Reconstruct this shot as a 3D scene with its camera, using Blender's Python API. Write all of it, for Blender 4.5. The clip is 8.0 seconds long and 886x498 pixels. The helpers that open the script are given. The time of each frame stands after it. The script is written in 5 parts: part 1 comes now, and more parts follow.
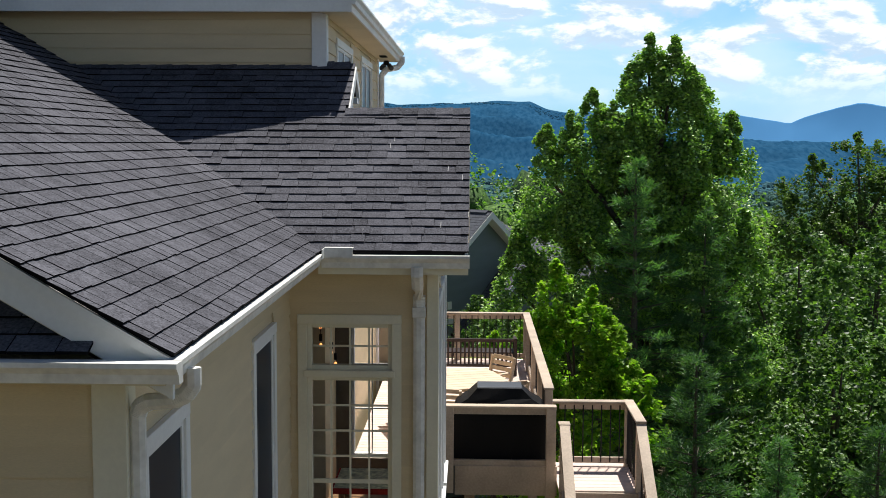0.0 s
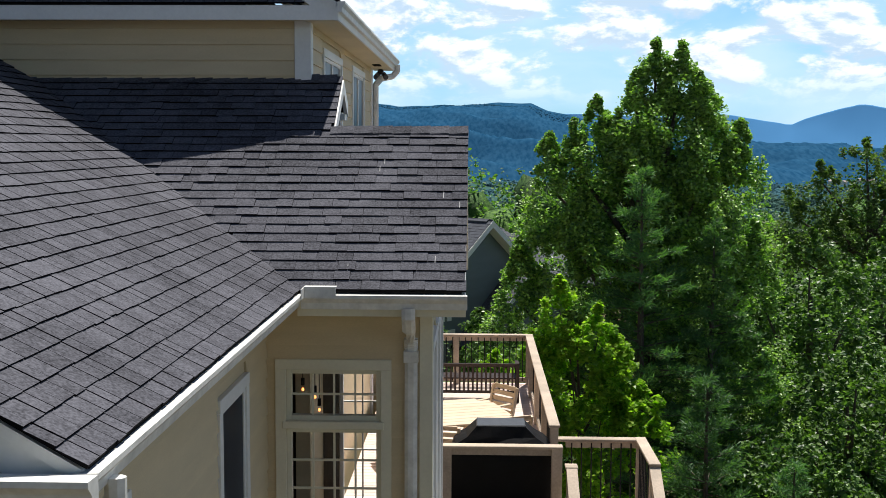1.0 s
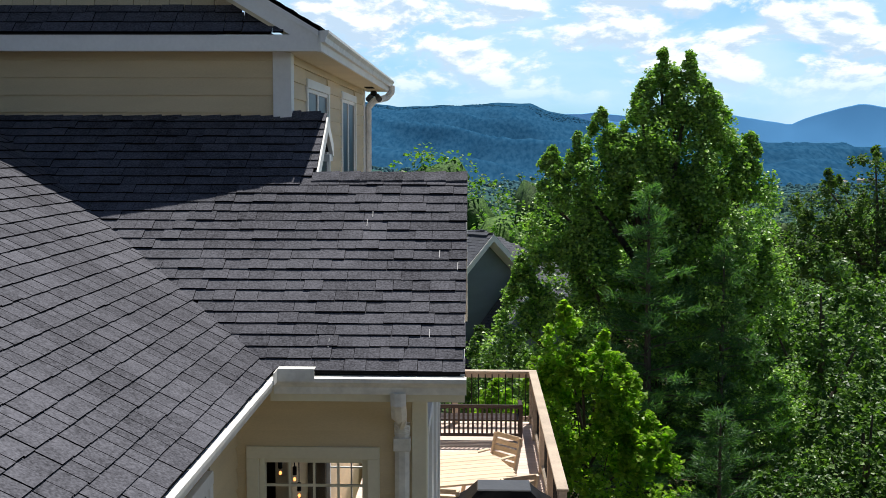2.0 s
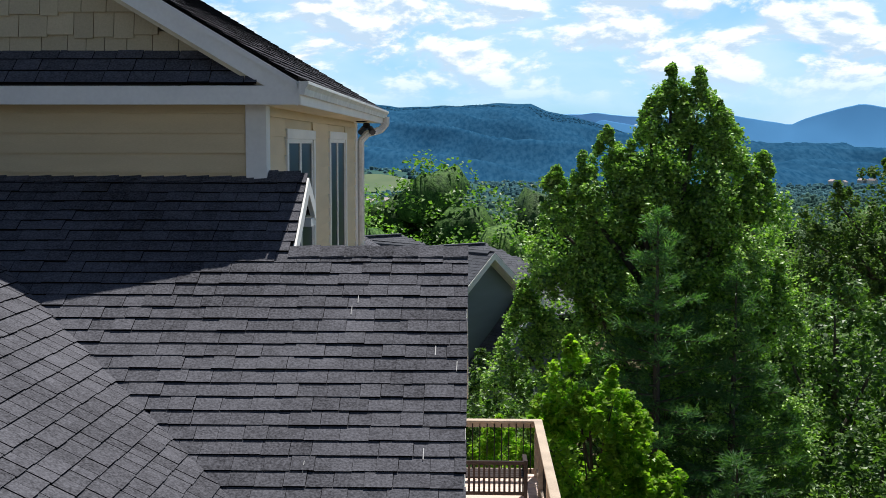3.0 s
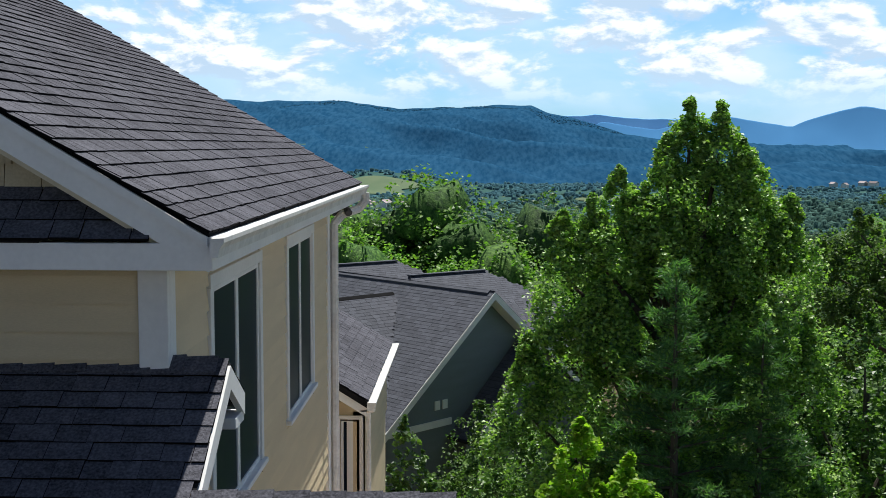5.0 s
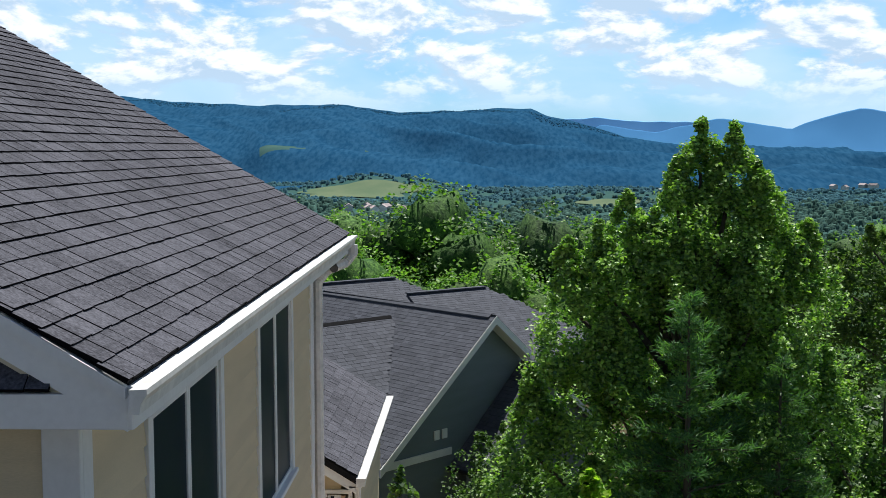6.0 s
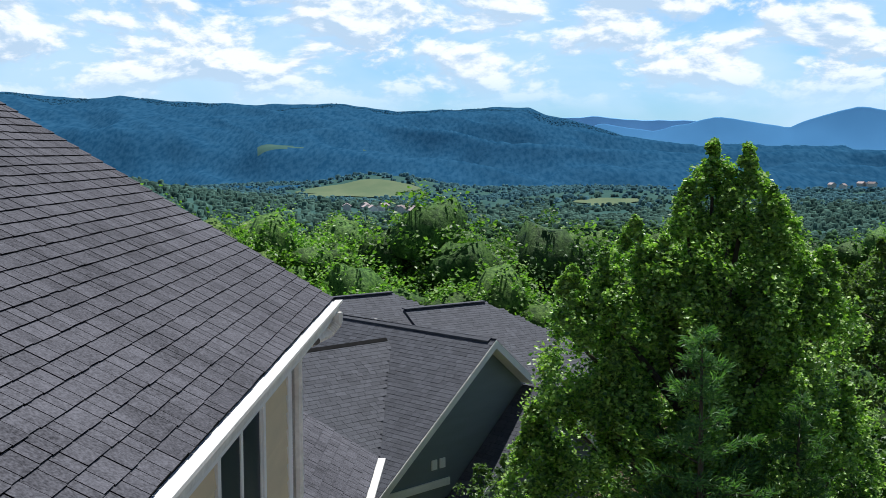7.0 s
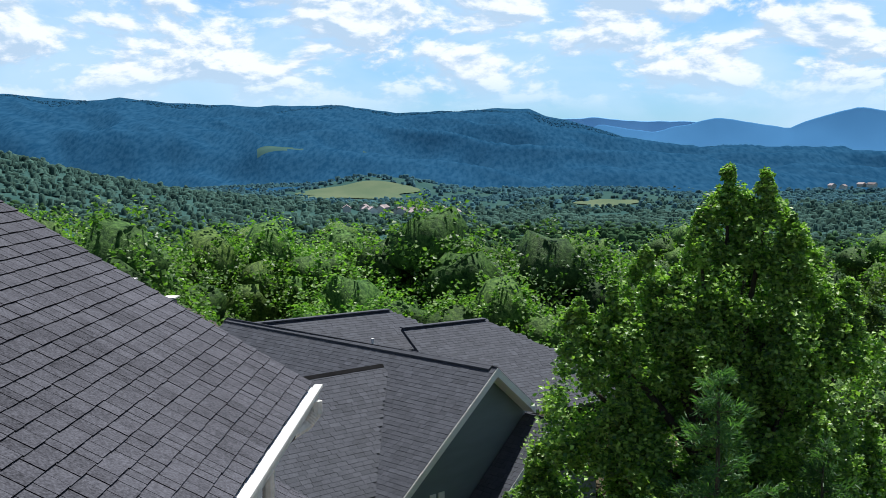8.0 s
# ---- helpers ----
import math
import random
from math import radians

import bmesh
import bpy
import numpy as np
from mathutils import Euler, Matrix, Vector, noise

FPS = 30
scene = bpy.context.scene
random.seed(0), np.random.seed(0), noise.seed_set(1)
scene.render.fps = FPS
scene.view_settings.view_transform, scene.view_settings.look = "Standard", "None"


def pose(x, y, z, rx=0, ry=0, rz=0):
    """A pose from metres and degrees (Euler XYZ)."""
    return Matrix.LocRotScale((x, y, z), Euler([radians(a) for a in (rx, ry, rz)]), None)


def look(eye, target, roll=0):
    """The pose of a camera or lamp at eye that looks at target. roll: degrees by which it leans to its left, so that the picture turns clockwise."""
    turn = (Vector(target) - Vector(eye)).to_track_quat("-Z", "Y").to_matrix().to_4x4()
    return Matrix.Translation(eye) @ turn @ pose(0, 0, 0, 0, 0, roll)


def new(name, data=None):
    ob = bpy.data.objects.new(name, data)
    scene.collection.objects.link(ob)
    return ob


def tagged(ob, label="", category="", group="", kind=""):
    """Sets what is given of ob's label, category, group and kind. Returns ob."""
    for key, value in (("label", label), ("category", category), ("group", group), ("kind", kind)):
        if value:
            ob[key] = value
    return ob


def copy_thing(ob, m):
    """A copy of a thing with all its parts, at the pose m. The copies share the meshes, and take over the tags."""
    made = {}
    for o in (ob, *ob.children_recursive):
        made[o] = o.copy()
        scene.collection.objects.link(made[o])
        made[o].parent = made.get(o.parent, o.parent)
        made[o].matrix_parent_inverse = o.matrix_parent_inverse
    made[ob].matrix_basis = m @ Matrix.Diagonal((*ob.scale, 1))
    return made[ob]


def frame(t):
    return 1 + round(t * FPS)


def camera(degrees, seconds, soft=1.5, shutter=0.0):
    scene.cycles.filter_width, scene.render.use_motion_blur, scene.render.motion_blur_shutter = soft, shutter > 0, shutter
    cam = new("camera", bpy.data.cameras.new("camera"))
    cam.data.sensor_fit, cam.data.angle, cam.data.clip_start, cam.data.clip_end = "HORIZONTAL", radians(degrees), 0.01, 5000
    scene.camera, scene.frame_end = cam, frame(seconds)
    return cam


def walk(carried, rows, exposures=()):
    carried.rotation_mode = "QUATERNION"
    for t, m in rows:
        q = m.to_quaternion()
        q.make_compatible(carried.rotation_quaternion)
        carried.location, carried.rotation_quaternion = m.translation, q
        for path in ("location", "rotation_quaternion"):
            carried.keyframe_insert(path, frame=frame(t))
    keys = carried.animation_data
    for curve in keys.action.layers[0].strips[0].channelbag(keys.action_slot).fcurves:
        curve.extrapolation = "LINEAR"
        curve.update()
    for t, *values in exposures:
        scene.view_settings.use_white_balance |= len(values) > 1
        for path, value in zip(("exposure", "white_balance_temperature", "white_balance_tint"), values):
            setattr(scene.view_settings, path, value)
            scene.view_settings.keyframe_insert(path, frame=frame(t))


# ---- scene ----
cam = camera(43.1, 8.0, soft=0.5)
PATH = [
    (0, (0.326, -0.937, 8.112), (0.272, 1.053, 7.922), 0.3),
    (0.5, (0.338, -0.385, 8.197), (0.284, 1.606, 8.006), 0.3),
    (1, (0.349, 0.246, 8.312), (0.293, 2.237, 8.125), 0.25),
    (1.5, (0.349, 0.9, 8.498), (0.293, 2.891, 8.311), 0.2),
    (3, (0.328, 2.948, 9.268), (0.272, 4.938, 9.082), 0.1),
    (3.5, (0.340, 3.700, 9.528), (0.284, 5.69, 9.341), 0.15),
    (4, (0.358, 4.410, 9.776), (0.302, 6.4, 9.591), 0.2),
    (4.5, (0.368, 5.137, 10.035), (0.312, 7.128, 9.849), 0.25),
    (6, (0.362, 7.388, 10.765), (0.305, 9.379, 10.587), 0.0),
    (6.5, (0.348, 8.140, 11.045), (0.293, 10.131, 10.866), -0.1),
    (7, (0.346, 8.900, 11.326), (0.292, 10.891, 11.146), -0.1),
    (7.5, (0.343, 9.682, 11.585), (0.29, 11.673, 11.406), -0.2),
    (8, (0.345, 10.488, 11.857), (0.291, 12.48, 11.679), -0.2),
]
walk(cam, [(t, look(eye, target, roll)) for t, eye, target, roll in PATH], ((0, 0.40, 6350, 10), (3, 0.36, 6300, 10), (6, 0.29, 6150, 10), (8, 0.23, 6050, 10)))

# ---- world, sun, exposure ----
SUN = Vector((0.135, 0.375, 1.0)).normalized()
world = bpy.data.worlds.new("world")
scene.world = world
world.use_nodes = True
wn, wl = world.node_tree.nodes, world.node_tree.links
wn.clear()


def wnode(kind, **kw):
    n = wn.new(kind)
    for k, v in kw.items():
        n.inputs[k].default_value = v
    return n


def wmath(op, a, b=None, c=None):
    n = wn.new("ShaderNodeMath")
    n.operation = op
    for i, v in enumerate((a, b, c)):
        if v is None:
            continue
        if isinstance(v, (int, float)):
            n.inputs[i].default_value = v
        else:
            wl.new(v, n.inputs[i])
    return n.outputs[0]


sky = wn.new("ShaderNodeTexSky")
sky.sky_type = "NISHITA"
sky.sun_disc = False
sky.sun_elevation = math.asin(SUN.z)
sky.sun_rotation = math.atan2(SUN.x, SUN.y)
sky.altitude = 700
sky.ozone_density = 2.0
coord = wn.new("ShaderNodeTexCoord")
sep = wn.new("ShaderNodeSeparateXYZ")
wl.new(coord.outputs["Generated"], sep.inputs[0])
azim = wmath("ARCTAN2", sep.outputs[0], sep.outputs[1])
elev = wmath("ARCSINE", sep.outputs[2])
# clouds: cumulus fields seen low over the horizon, flattened with distance
comb = wn.new("ShaderNodeCombineXYZ")
wl.new(wmath("MULTIPLY", azim, 7.0), comb.inputs[0])
wl.new(wmath("MULTIPLY", elev, 15.0), comb.inputs[1])
big = wnode("ShaderNodeTexNoise", Scale=1.55, Detail=10.0, Roughness=0.58, Distortion=0.2)
wl.new(comb.outputs[0], big.inputs["Vector"])
lift = wn.new("ShaderNodeVectorMath")
lift.inputs[1].default_value = (0.03, 0.10, 0.0)
wl.new(comb.outputs[0], lift.inputs[0])
upper = wnode("ShaderNodeTexNoise", Scale=1.55, Detail=10.0, Roughness=0.58, Distortion=0.2)
wl.new(lift.outputs[0], upper.inputs["Vector"])


def wrange(value, lo, hi, a=0.0, b=1.0):
    n = wn.new("ShaderNodeMapRange")
    n.interpolation_type = "SMOOTHSTEP"
    for key, v in (("From Min", lo), ("From Max", hi), ("To Min", a), ("To Max", b)):
        n.inputs[key].default_value = v
    wl.new(value, n.inputs["Value"])
    return n.outputs[0]


def wmix(fac, a, b, blend="MIX"):
    n = wn.new("ShaderNodeMix")
    n.data_type, n.blend_type = "RGBA", blend
    for key, v in (("Factor", fac), ("A", a), ("B", b)):
        if isinstance(v, (int, float, tuple)):
            n.inputs[key].default_value = v
        else:
            wl.new(v, n.inputs[key])
    return n.outputs["Result"]


veil_noise = wnode("ShaderNodeTexNoise", Scale=0.7, Detail=5.0, Roughness=0.5, Distortion=0.3)
wl.new(comb.outputs[0], veil_noise.inputs["Vector"])
thin = wrange(elev, 0.138, 0.24, 1.0, 0.04)
veil = wmath("MULTIPLY", wrange(veil_noise.outputs["Fac"], 0.28, 0.62, 0.25, 0.85), thin)
low = wrange(elev, 0.028, 0.072)
heap = wmath("MULTIPLY", wmath("MULTIPLY", wrange(big.outputs["Fac"], 0.43, 0.53), thin), low)
light = wrange(wmath("SUBTRACT", big.outputs["Fac"], upper.outputs["Fac"]), -0.05, 0.06)
cloud = wmix(light, (8.2, 10.4, 12.6, 1), (15.6, 15.8, 15.9, 1))
gain = wmix(thin, (0.36, 0.44, 0.56, 1), (0.74, 1.40, 2.0, 1))
blue = wmix(1.0, sky.outputs[0], gain, "MULTIPLY")
hazy = wmix(veil, blue, (9.4, 12.3, 14.6, 1))
whole = wmix(wmath("MULTIPLY", heap, 0.95), hazy, cloud)
back = wnode("ShaderNodeBackground", Strength=0.0567)
wl.new(whole, back.inputs["Color"])
wout = wn.new("ShaderNodeOutputWorld")
wl.new(back.outputs[0], wout.inputs[0])

sun = new("sun", bpy.data.lights.new("sun", "SUN"))
sun.data.energy, sun.data.angle, sun.data.color = 5.0, radians(0.55), (1.0, 0.95, 0.86)
sun.matrix_world = look((0, 0, 40), Vector((0, 0, 40)) - SUN)


# ---- materials ----
def node_mat(name):
    m = bpy.data.materials.new(name)
    m.use_nodes = True
    nt = m.node_tree
    return m, nt.nodes, nt.links, nt.nodes["Principled BSDF"]


def surface(name, base, rough=0.6, grain=40.0, vary=0.12, stain=2.5, stains=0.12, bump=0.15, metal=0.0, stretch=(1, 1, 1), each=0.0, island=0.0, spec=0.4, weather=0.0):
    """A painted, wooden or mineral surface: fine grain, broad stains and relief; each / island: tone from piece to piece."""
    m, n, l, p = node_mat(name)
    tc = n.new("ShaderNodeTexCoord")
    mp = n.new("ShaderNodeMapping")
    mp.inputs["Scale"].default_value = stretch
    l.new(tc.outputs["Object"], mp.inputs["Vector"])
    src = mp.outputs[0]
    if each or island:
        geo = n.new("ShaderNodeObjectInfo" if each else "ShaderNodeNewGeometry")
        out = geo.outputs["Random"] if each else geo.outputs["Random Per Island"]
        shift = n.new("ShaderNodeVectorMath")
        shift.operation = "ADD"
        scale = n.new("ShaderNodeMath")
        scale.operation = "MULTIPLY"
        scale.inputs[1].default_value = 37.0
        l.new(out, scale.inputs[0])
        l.new(mp.outputs[0], shift.inputs[0])
        l.new(scale.outputs[0], shift.inputs[1])
        src = shift.outputs[0]
    fine = n.new("ShaderNodeTexNoise")
    fine.inputs["Scale"].default_value, fine.inputs["Detail"].default_value = grain, 6
    broad = n.new("ShaderNodeTexNoise")
    broad.inputs["Scale"].default_value, broad.inputs["Detail"].default_value = stain, 5
    l.new(src, fine.inputs["Vector"])
    l.new(src, broad.inputs["Vector"])

    def add(a, b):
        s = n.new("ShaderNodeMath")
        s.operation = "ADD"
        l.new(a, s.inputs[0])
        l.new(b, s.inputs[1])
        return s.outputs[0]

    def band(v, amount, lo=0.3, hi=0.7):
        r = n.new("ShaderNodeMapRange")
        r.inputs["From Min"].default_value, r.inputs["From Max"].default_value = lo, hi
        r.inputs["To Min"].default_value, r.inputs["To Max"].default_value = -amount, amount
        l.new(v, r.inputs["Value"])
        return r.outputs[0]

    total = add(band(fine.outputs["Fac"], vary), band(broad.outputs["Fac"], stains))
    if each or island:
        total = add(total, band(out, each or island, 0, 1))
    if weather:
        place = n.new("ShaderNodeNewGeometry")
        patch = n.new("ShaderNodeTexNoise")
        patch.inputs["Scale"].default_value, patch.inputs["Detail"].default_value = 0.9, 6
        l.new(place.outputs["Position"], patch.inputs["Vector"])
        total = add(total, band(patch.outputs["Fac"], weather))
    one = n.new("ShaderNodeMath")
    one.operation = "ADD"
    one.inputs[1].default_value = 1.0
    l.new(total, one.inputs[0])
    mul = n.new("ShaderNodeMix")
    mul.data_type, mul.blend_type = "RGBA", "MULTIPLY"
    mul.inputs["Factor"].default_value = 1.0
    mul.inputs["A"].default_value = (*base, 1)
    l.new(one.outputs[0], mul.inputs["B"])
    l.new(mul.outputs["Result"], p.inputs["Base Color"])
    p.inputs["Roughness"].default_value = rough
    p.inputs["Metallic"].default_value = metal
    p.inputs["Specular IOR Level"].default_value = spec
    if bump:
        b = n.new("ShaderNodeBump")
        b.inputs["Strength"].default_value, b.inputs["Distance"].default_value = bump, 0.01
        l.new(fine.outputs["Fac"], b.inputs["Height"])
        l.new(b.outputs[0], p.inputs["Normal"])
    return m


def foliage(name, dark, light, gloss=0.35, through_light=0.45):
    """Leaves: each one its own tone, partly lit through from behind."""
    m, n, l, p = node_mat(name)
    geo = n.new("ShaderNodeNewGeometry")
    obj = n.new("ShaderNodeObjectInfo")
    ramp = n.new("ShaderNodeMix")
    ramp.data_type = "RGBA"
    ramp.inputs["A"].default_value, ramp.inputs["B"].default_value = (*dark, 1), (*light, 1)
    l.new(geo.outputs["Random Per Island"], ramp.inputs["Factor"])
    hue = n.new("ShaderNodeHueSaturation")
    mr = n.new("ShaderNodeMapRange")
    mr.inputs["To Min"].default_value, mr.inputs["To Max"].default_value = 0.75, 1.25
    l.new(obj.outputs["Random"], mr.inputs["Value"])
    l.new(mr.outputs[0], hue.inputs["Value"])
    l.new(ramp.outputs["Result"], hue.inputs["Color"])
    l.new(hue.outputs[0], p.inputs["Base Color"])
    p.inputs["Roughness"].default_value = 0.42
    p.inputs["Specular IOR Level"].default_value = gloss
    tr = n.new("ShaderNodeBsdfTranslucent")
    warm = n.new("ShaderNodeMix")
    warm.data_type, warm.blend_type = "RGBA", "MULTIPLY"
    warm.inputs["Factor"].default_value = 1.0
    warm.inputs["B"].default_value = (1.35, 1.75, 0.5, 1)
    l.new(hue.outputs[0], warm.inputs["A"])
    l.new(warm.outputs["Result"], tr.inputs["Color"])
    mx = n.new("ShaderNodeMixShader")
    mx.inputs[0].default_value = through_light
    l.new(p.outputs[0], mx.inputs[1])
    l.new(tr.outputs[0], mx.inputs[2])
    l.new(mx.outputs[0], n["Material Output"].inputs["Surface"])
    return m


def glass(name, tone=(0.02, 0.025, 0.03), rough=0.03):
    m, n, l, p = node_mat(name)
    p.inputs["Base Color"].default_value = (*tone, 1)
    p.inputs["Roughness"].default_value = rough
    p.inputs["Specular IOR Level"].default_value = 0.08
    return m


def clear_glass(name):
    m, n, l, p = node_mat(name)
    p.inputs["Base Color"].default_value = (1, 1, 1, 1)
    p.inputs["Roughness"].default_value = 0.0
    p.inputs["Transmission Weight"].default_value = 1.0
    p.inputs["IOR"].default_value = 1.05
    return m


SHINGLE = (0.093, 0.093, 0.108)
M_SHINGLE = surface("shingle", SHINGLE, 0.85, 60, 0.45, 9, 0.16, 0.7, each=0.14, spec=0.05, weather=0.20)
M_SHINGLE_JOINED = surface("shingle_field", SHINGLE, 0.85, 60, 0.45, 9, 0.16, 0.7, island=0.14, spec=0.05, weather=0.20)
M_SHINGLE_N = surface("shingle_neighbour", (0.086, 0.091, 0.108), 0.8, 60, 0.3, 2, 0.12, 0.4, island=0.14, spec=0.16)
# near-black, so the shadow line under each course is in the edge colour
M_EDGE = surface("shingle_edge_shade", (0.006, 0.006, 0.007), 0.95, 60, 0.2, 4, 0.2, 0.2, spec=0.05)
M_FELT = surface("roof_felt", (0.018, 0.018, 0.019), 0.95, 60, 0.2, 4, 0.2, 0.2, spec=0.1)
M_SEALANT = surface("grey_sealant", (0.40, 0.40, 0.41), 0.6, 40, 0.2, 5, 0.2, 0.1)
M_WHITE = surface("white_trim", (0.80, 0.80, 0.78), 0.5, 30, 0.03, 1.7, 0.06, 0.05)
M_GUTTER = surface("gutter_white", (0.76, 0.75, 0.71), 0.42, 25, 0.08, 6.0, 0.12, 0.04)
M_TRIM = surface("cream_trim", (0.76, 0.72, 0.57), 0.55, 30, 0.03, 1.7, 0.06, 0.05)
M_SIDING = surface("cream_siding", (0.66, 0.54, 0.345), 0.62, 50, 0.05, 1.2, 0.06, 0.12, stretch=(1, 1, 5), each=0.025)
M_SHAKE = surface("cream_shake", (0.50, 0.43, 0.29), 0.7, 70, 0.08, 2.2, 0.08, 0.2, each=0.06)
M_SOFFIT = surface("soffit", (0.64, 0.58, 0.43), 0.6, 30, 0.04, 1.5, 0.05, 0.05)
M_GREY = surface("blue_grey_siding", (0.17, 0.205, 0.225), 0.65, 40, 0.05, 0.8, 0.06, 0.1, stretch=(1, 1, 5))
M_DARKGLASS = glass("screened_glass", (0.010, 0.020, 0.036), 0.3)
M_GLASS = clear_glass("window_glass")
M_DECK = surface("deck_boards", (0.66, 0.53, 0.46), 0.7, 40, 0.10, 2.0, 0.10, 0.2, stretch=(0.3, 3, 1), each=0.07)
M_RAIL = surface("weathered_rail_wood", (0.45, 0.365, 0.285), 0.72, 35, 0.10, 2.0, 0.22, 0.25, stretch=(1, 1, 1), each=0.10)
M_IRON = surface("black_metal", (0.008, 0.008, 0.009), 0.7, 60, 0.1, 5, 0.1, 0.0)
M_COVER = surface("black_vinyl_cover", (0.004, 0.004, 0.005), 0.6, 25, 0.15, 4, 0.2, 0.25, spec=0.2)
M_COVER_TOP = surface("grey_vinyl_top", (0.06, 0.065, 0.075), 0.45, 25, 0.10, 4, 0.1, 0.2)
M_TEAK = surface("teak", (0.66, 0.52, 0.37), 0.55, 35, 0.12, 3, 0.12, 0.15, stretch=(0.3, 3, 3), each=0.08)
M_BENCH = surface("dark_stained_wood", (0.030, 0.016, 0.012), 0.45, 35, 0.2, 3, 0.15, 0.15)
# plaster toned down: the dimness of the room is put into its colour
M_PLASTER = surface("dim_interior_plaster", (0.13, 0.11, 0.085), 0.8, 20, 0.04, 1, 0.06, 0.0)
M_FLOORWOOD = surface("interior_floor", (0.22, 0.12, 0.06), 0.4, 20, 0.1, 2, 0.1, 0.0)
M_BARK = surface("bark", (0.085, 0.068, 0.055), 0.9, 18, 0.3, 3, 0.2, 0.6, stretch=(1, 1, 0.2))
M_LEAF = foliage("poplar_leaves", (0.050, 0.122, 0.036), (0.37, 0.54, 0.125), 0.5, 0.30)
M_LEAF_YOUNG = foliage("young_leaves", (0.16, 0.32, 0.030), (0.44, 0.60, 0.075), 0.3, 0.55)
M_LEAF_MIX = foliage("mixed_leaves", (0.026, 0.070, 0.022), (0.185, 0.300, 0.075), 0.35, 0.32)
M_LEAF_DULL = foliage("oak_leaves", (0.05, 0.095, 0.030), (0.14, 0.20, 0.06), 0.2, 0.4)
M_PINE = foliage("pine_needles", (0.050, 0.120, 0.055), (0.13, 0.235, 0.100), 0.2, 0.40)


def ground_mat(name, base, blotch, scale, relief=0.6, stretch=(1, 1, 1), depth=1.0):
    m, n, l, p = node_mat(name)
    tc = n.new("ShaderNodeTexCoord")
    a = n.new("ShaderNodeTexNoise")
    a.inputs["Scale"].default_value, a.inputs["Detail"].default_value = scale, 8
    mp = n.new("ShaderNodeMapping")
    mp.inputs["Scale"].default_value = stretch
    l.new(tc.outputs["Object"], mp.inputs["Vector"])
    l.new(mp.outputs[0], a.inputs["Vector"])
    mx = n.new("ShaderNodeMix")
    mx.data_type = "RGBA"
    mx.inputs["A"].default_value, mx.inputs["B"].default_value = (*base, 1), (*blotch, 1)
    r = n.new("ShaderNodeMapRange")
    r.inputs["From Min"].default_value, r.inputs["From Max"].default_value = 0.35, 0.65
    l.new(a.outputs["Fac"], r.inputs["Value"])
    l.new(r.outputs[0], mx.inputs["Factor"])
    l.new(mx.outputs["Result"], p.inputs["Base Color"])
    p.inputs["Roughness"].default_value = 0.95
    p.inputs["Specular IOR Level"].default_value = 0.0
    b = n.new("ShaderNodeBump")
    b.inputs["Strength"].default_value, b.inputs["Distance"].default_value = relief, depth
    l.new(a.outputs["Fac"], b.inputs["Height"])
    l.new(b.outputs[0], p.inputs["Normal"])
    return m


M_GROUND = ground_mat("woodland_ground", (0.080, 0.068, 0.045), (0.110, 0.090, 0.058), 0.15)
M_FIELD = ground_mat("pasture_grass", (0.112, 0.162, 0.098), (0.146, 0.188, 0.114), 0.02, 0.2)
# distant ground: haze painted in, bluer than its own green
M_VALLEY = ground_mat("hazy_valley_floor", (0.042, 0.096, 0.090), (0.058, 0.118, 0.106), 0.03, 0.1)
M_CLEARING = ground_mat("hazy_far_clearing", (0.045, 0.100, 0.098), (0.065, 0.125, 0.110), 0.02, 0.0)


def canopy(name, dark, light, size, gloss=0.1, relief=1.0):
    """The outside of a crown: clumps of leaves, with the shade of the hollows between them put into the colour, each
    crown its own tone.
    """
    m, n, l, p = node_mat(name)
    tc = n.new("ShaderNodeTexCoord")
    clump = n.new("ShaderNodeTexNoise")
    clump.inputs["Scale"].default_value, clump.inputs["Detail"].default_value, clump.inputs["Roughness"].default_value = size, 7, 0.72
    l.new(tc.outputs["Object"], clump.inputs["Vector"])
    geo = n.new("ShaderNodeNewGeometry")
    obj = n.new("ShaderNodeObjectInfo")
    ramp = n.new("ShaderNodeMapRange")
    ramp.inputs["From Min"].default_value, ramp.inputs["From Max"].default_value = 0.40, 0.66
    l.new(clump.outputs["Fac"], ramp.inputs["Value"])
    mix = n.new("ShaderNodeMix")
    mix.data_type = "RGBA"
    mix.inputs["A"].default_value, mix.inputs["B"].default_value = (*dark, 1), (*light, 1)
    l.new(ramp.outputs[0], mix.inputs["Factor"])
    hue = n.new("ShaderNodeHueSaturation")
    for out, key, lo, hi in ((geo.outputs["Random Per Island"], "Value", 0.62, 1.30), (obj.outputs["Random"], "Hue", 0.485, 0.515)):
        mr = n.new("ShaderNodeMapRange")
        mr.inputs["To Min"].default_value, mr.inputs["To Max"].default_value = lo, hi
        l.new(out, mr.inputs["Value"])
        l.new(mr.outputs[0], hue.inputs[key])
    l.new(mix.outputs["Result"], hue.inputs["Color"])
    l.new(hue.outputs[0], p.inputs["Base Color"])
    p.inputs["Roughness"].default_value = 0.6
    p.inputs["Specular IOR Level"].default_value = gloss
    b = n.new("ShaderNodeBump")
    b.inputs["Strength"].default_value, b.inputs["Distance"].default_value = relief, 0.6 / size
    l.new(clump.outputs["Fac"], b.inputs["Height"])
    l.new(b.outputs[0], p.inputs["Normal"])
    return m


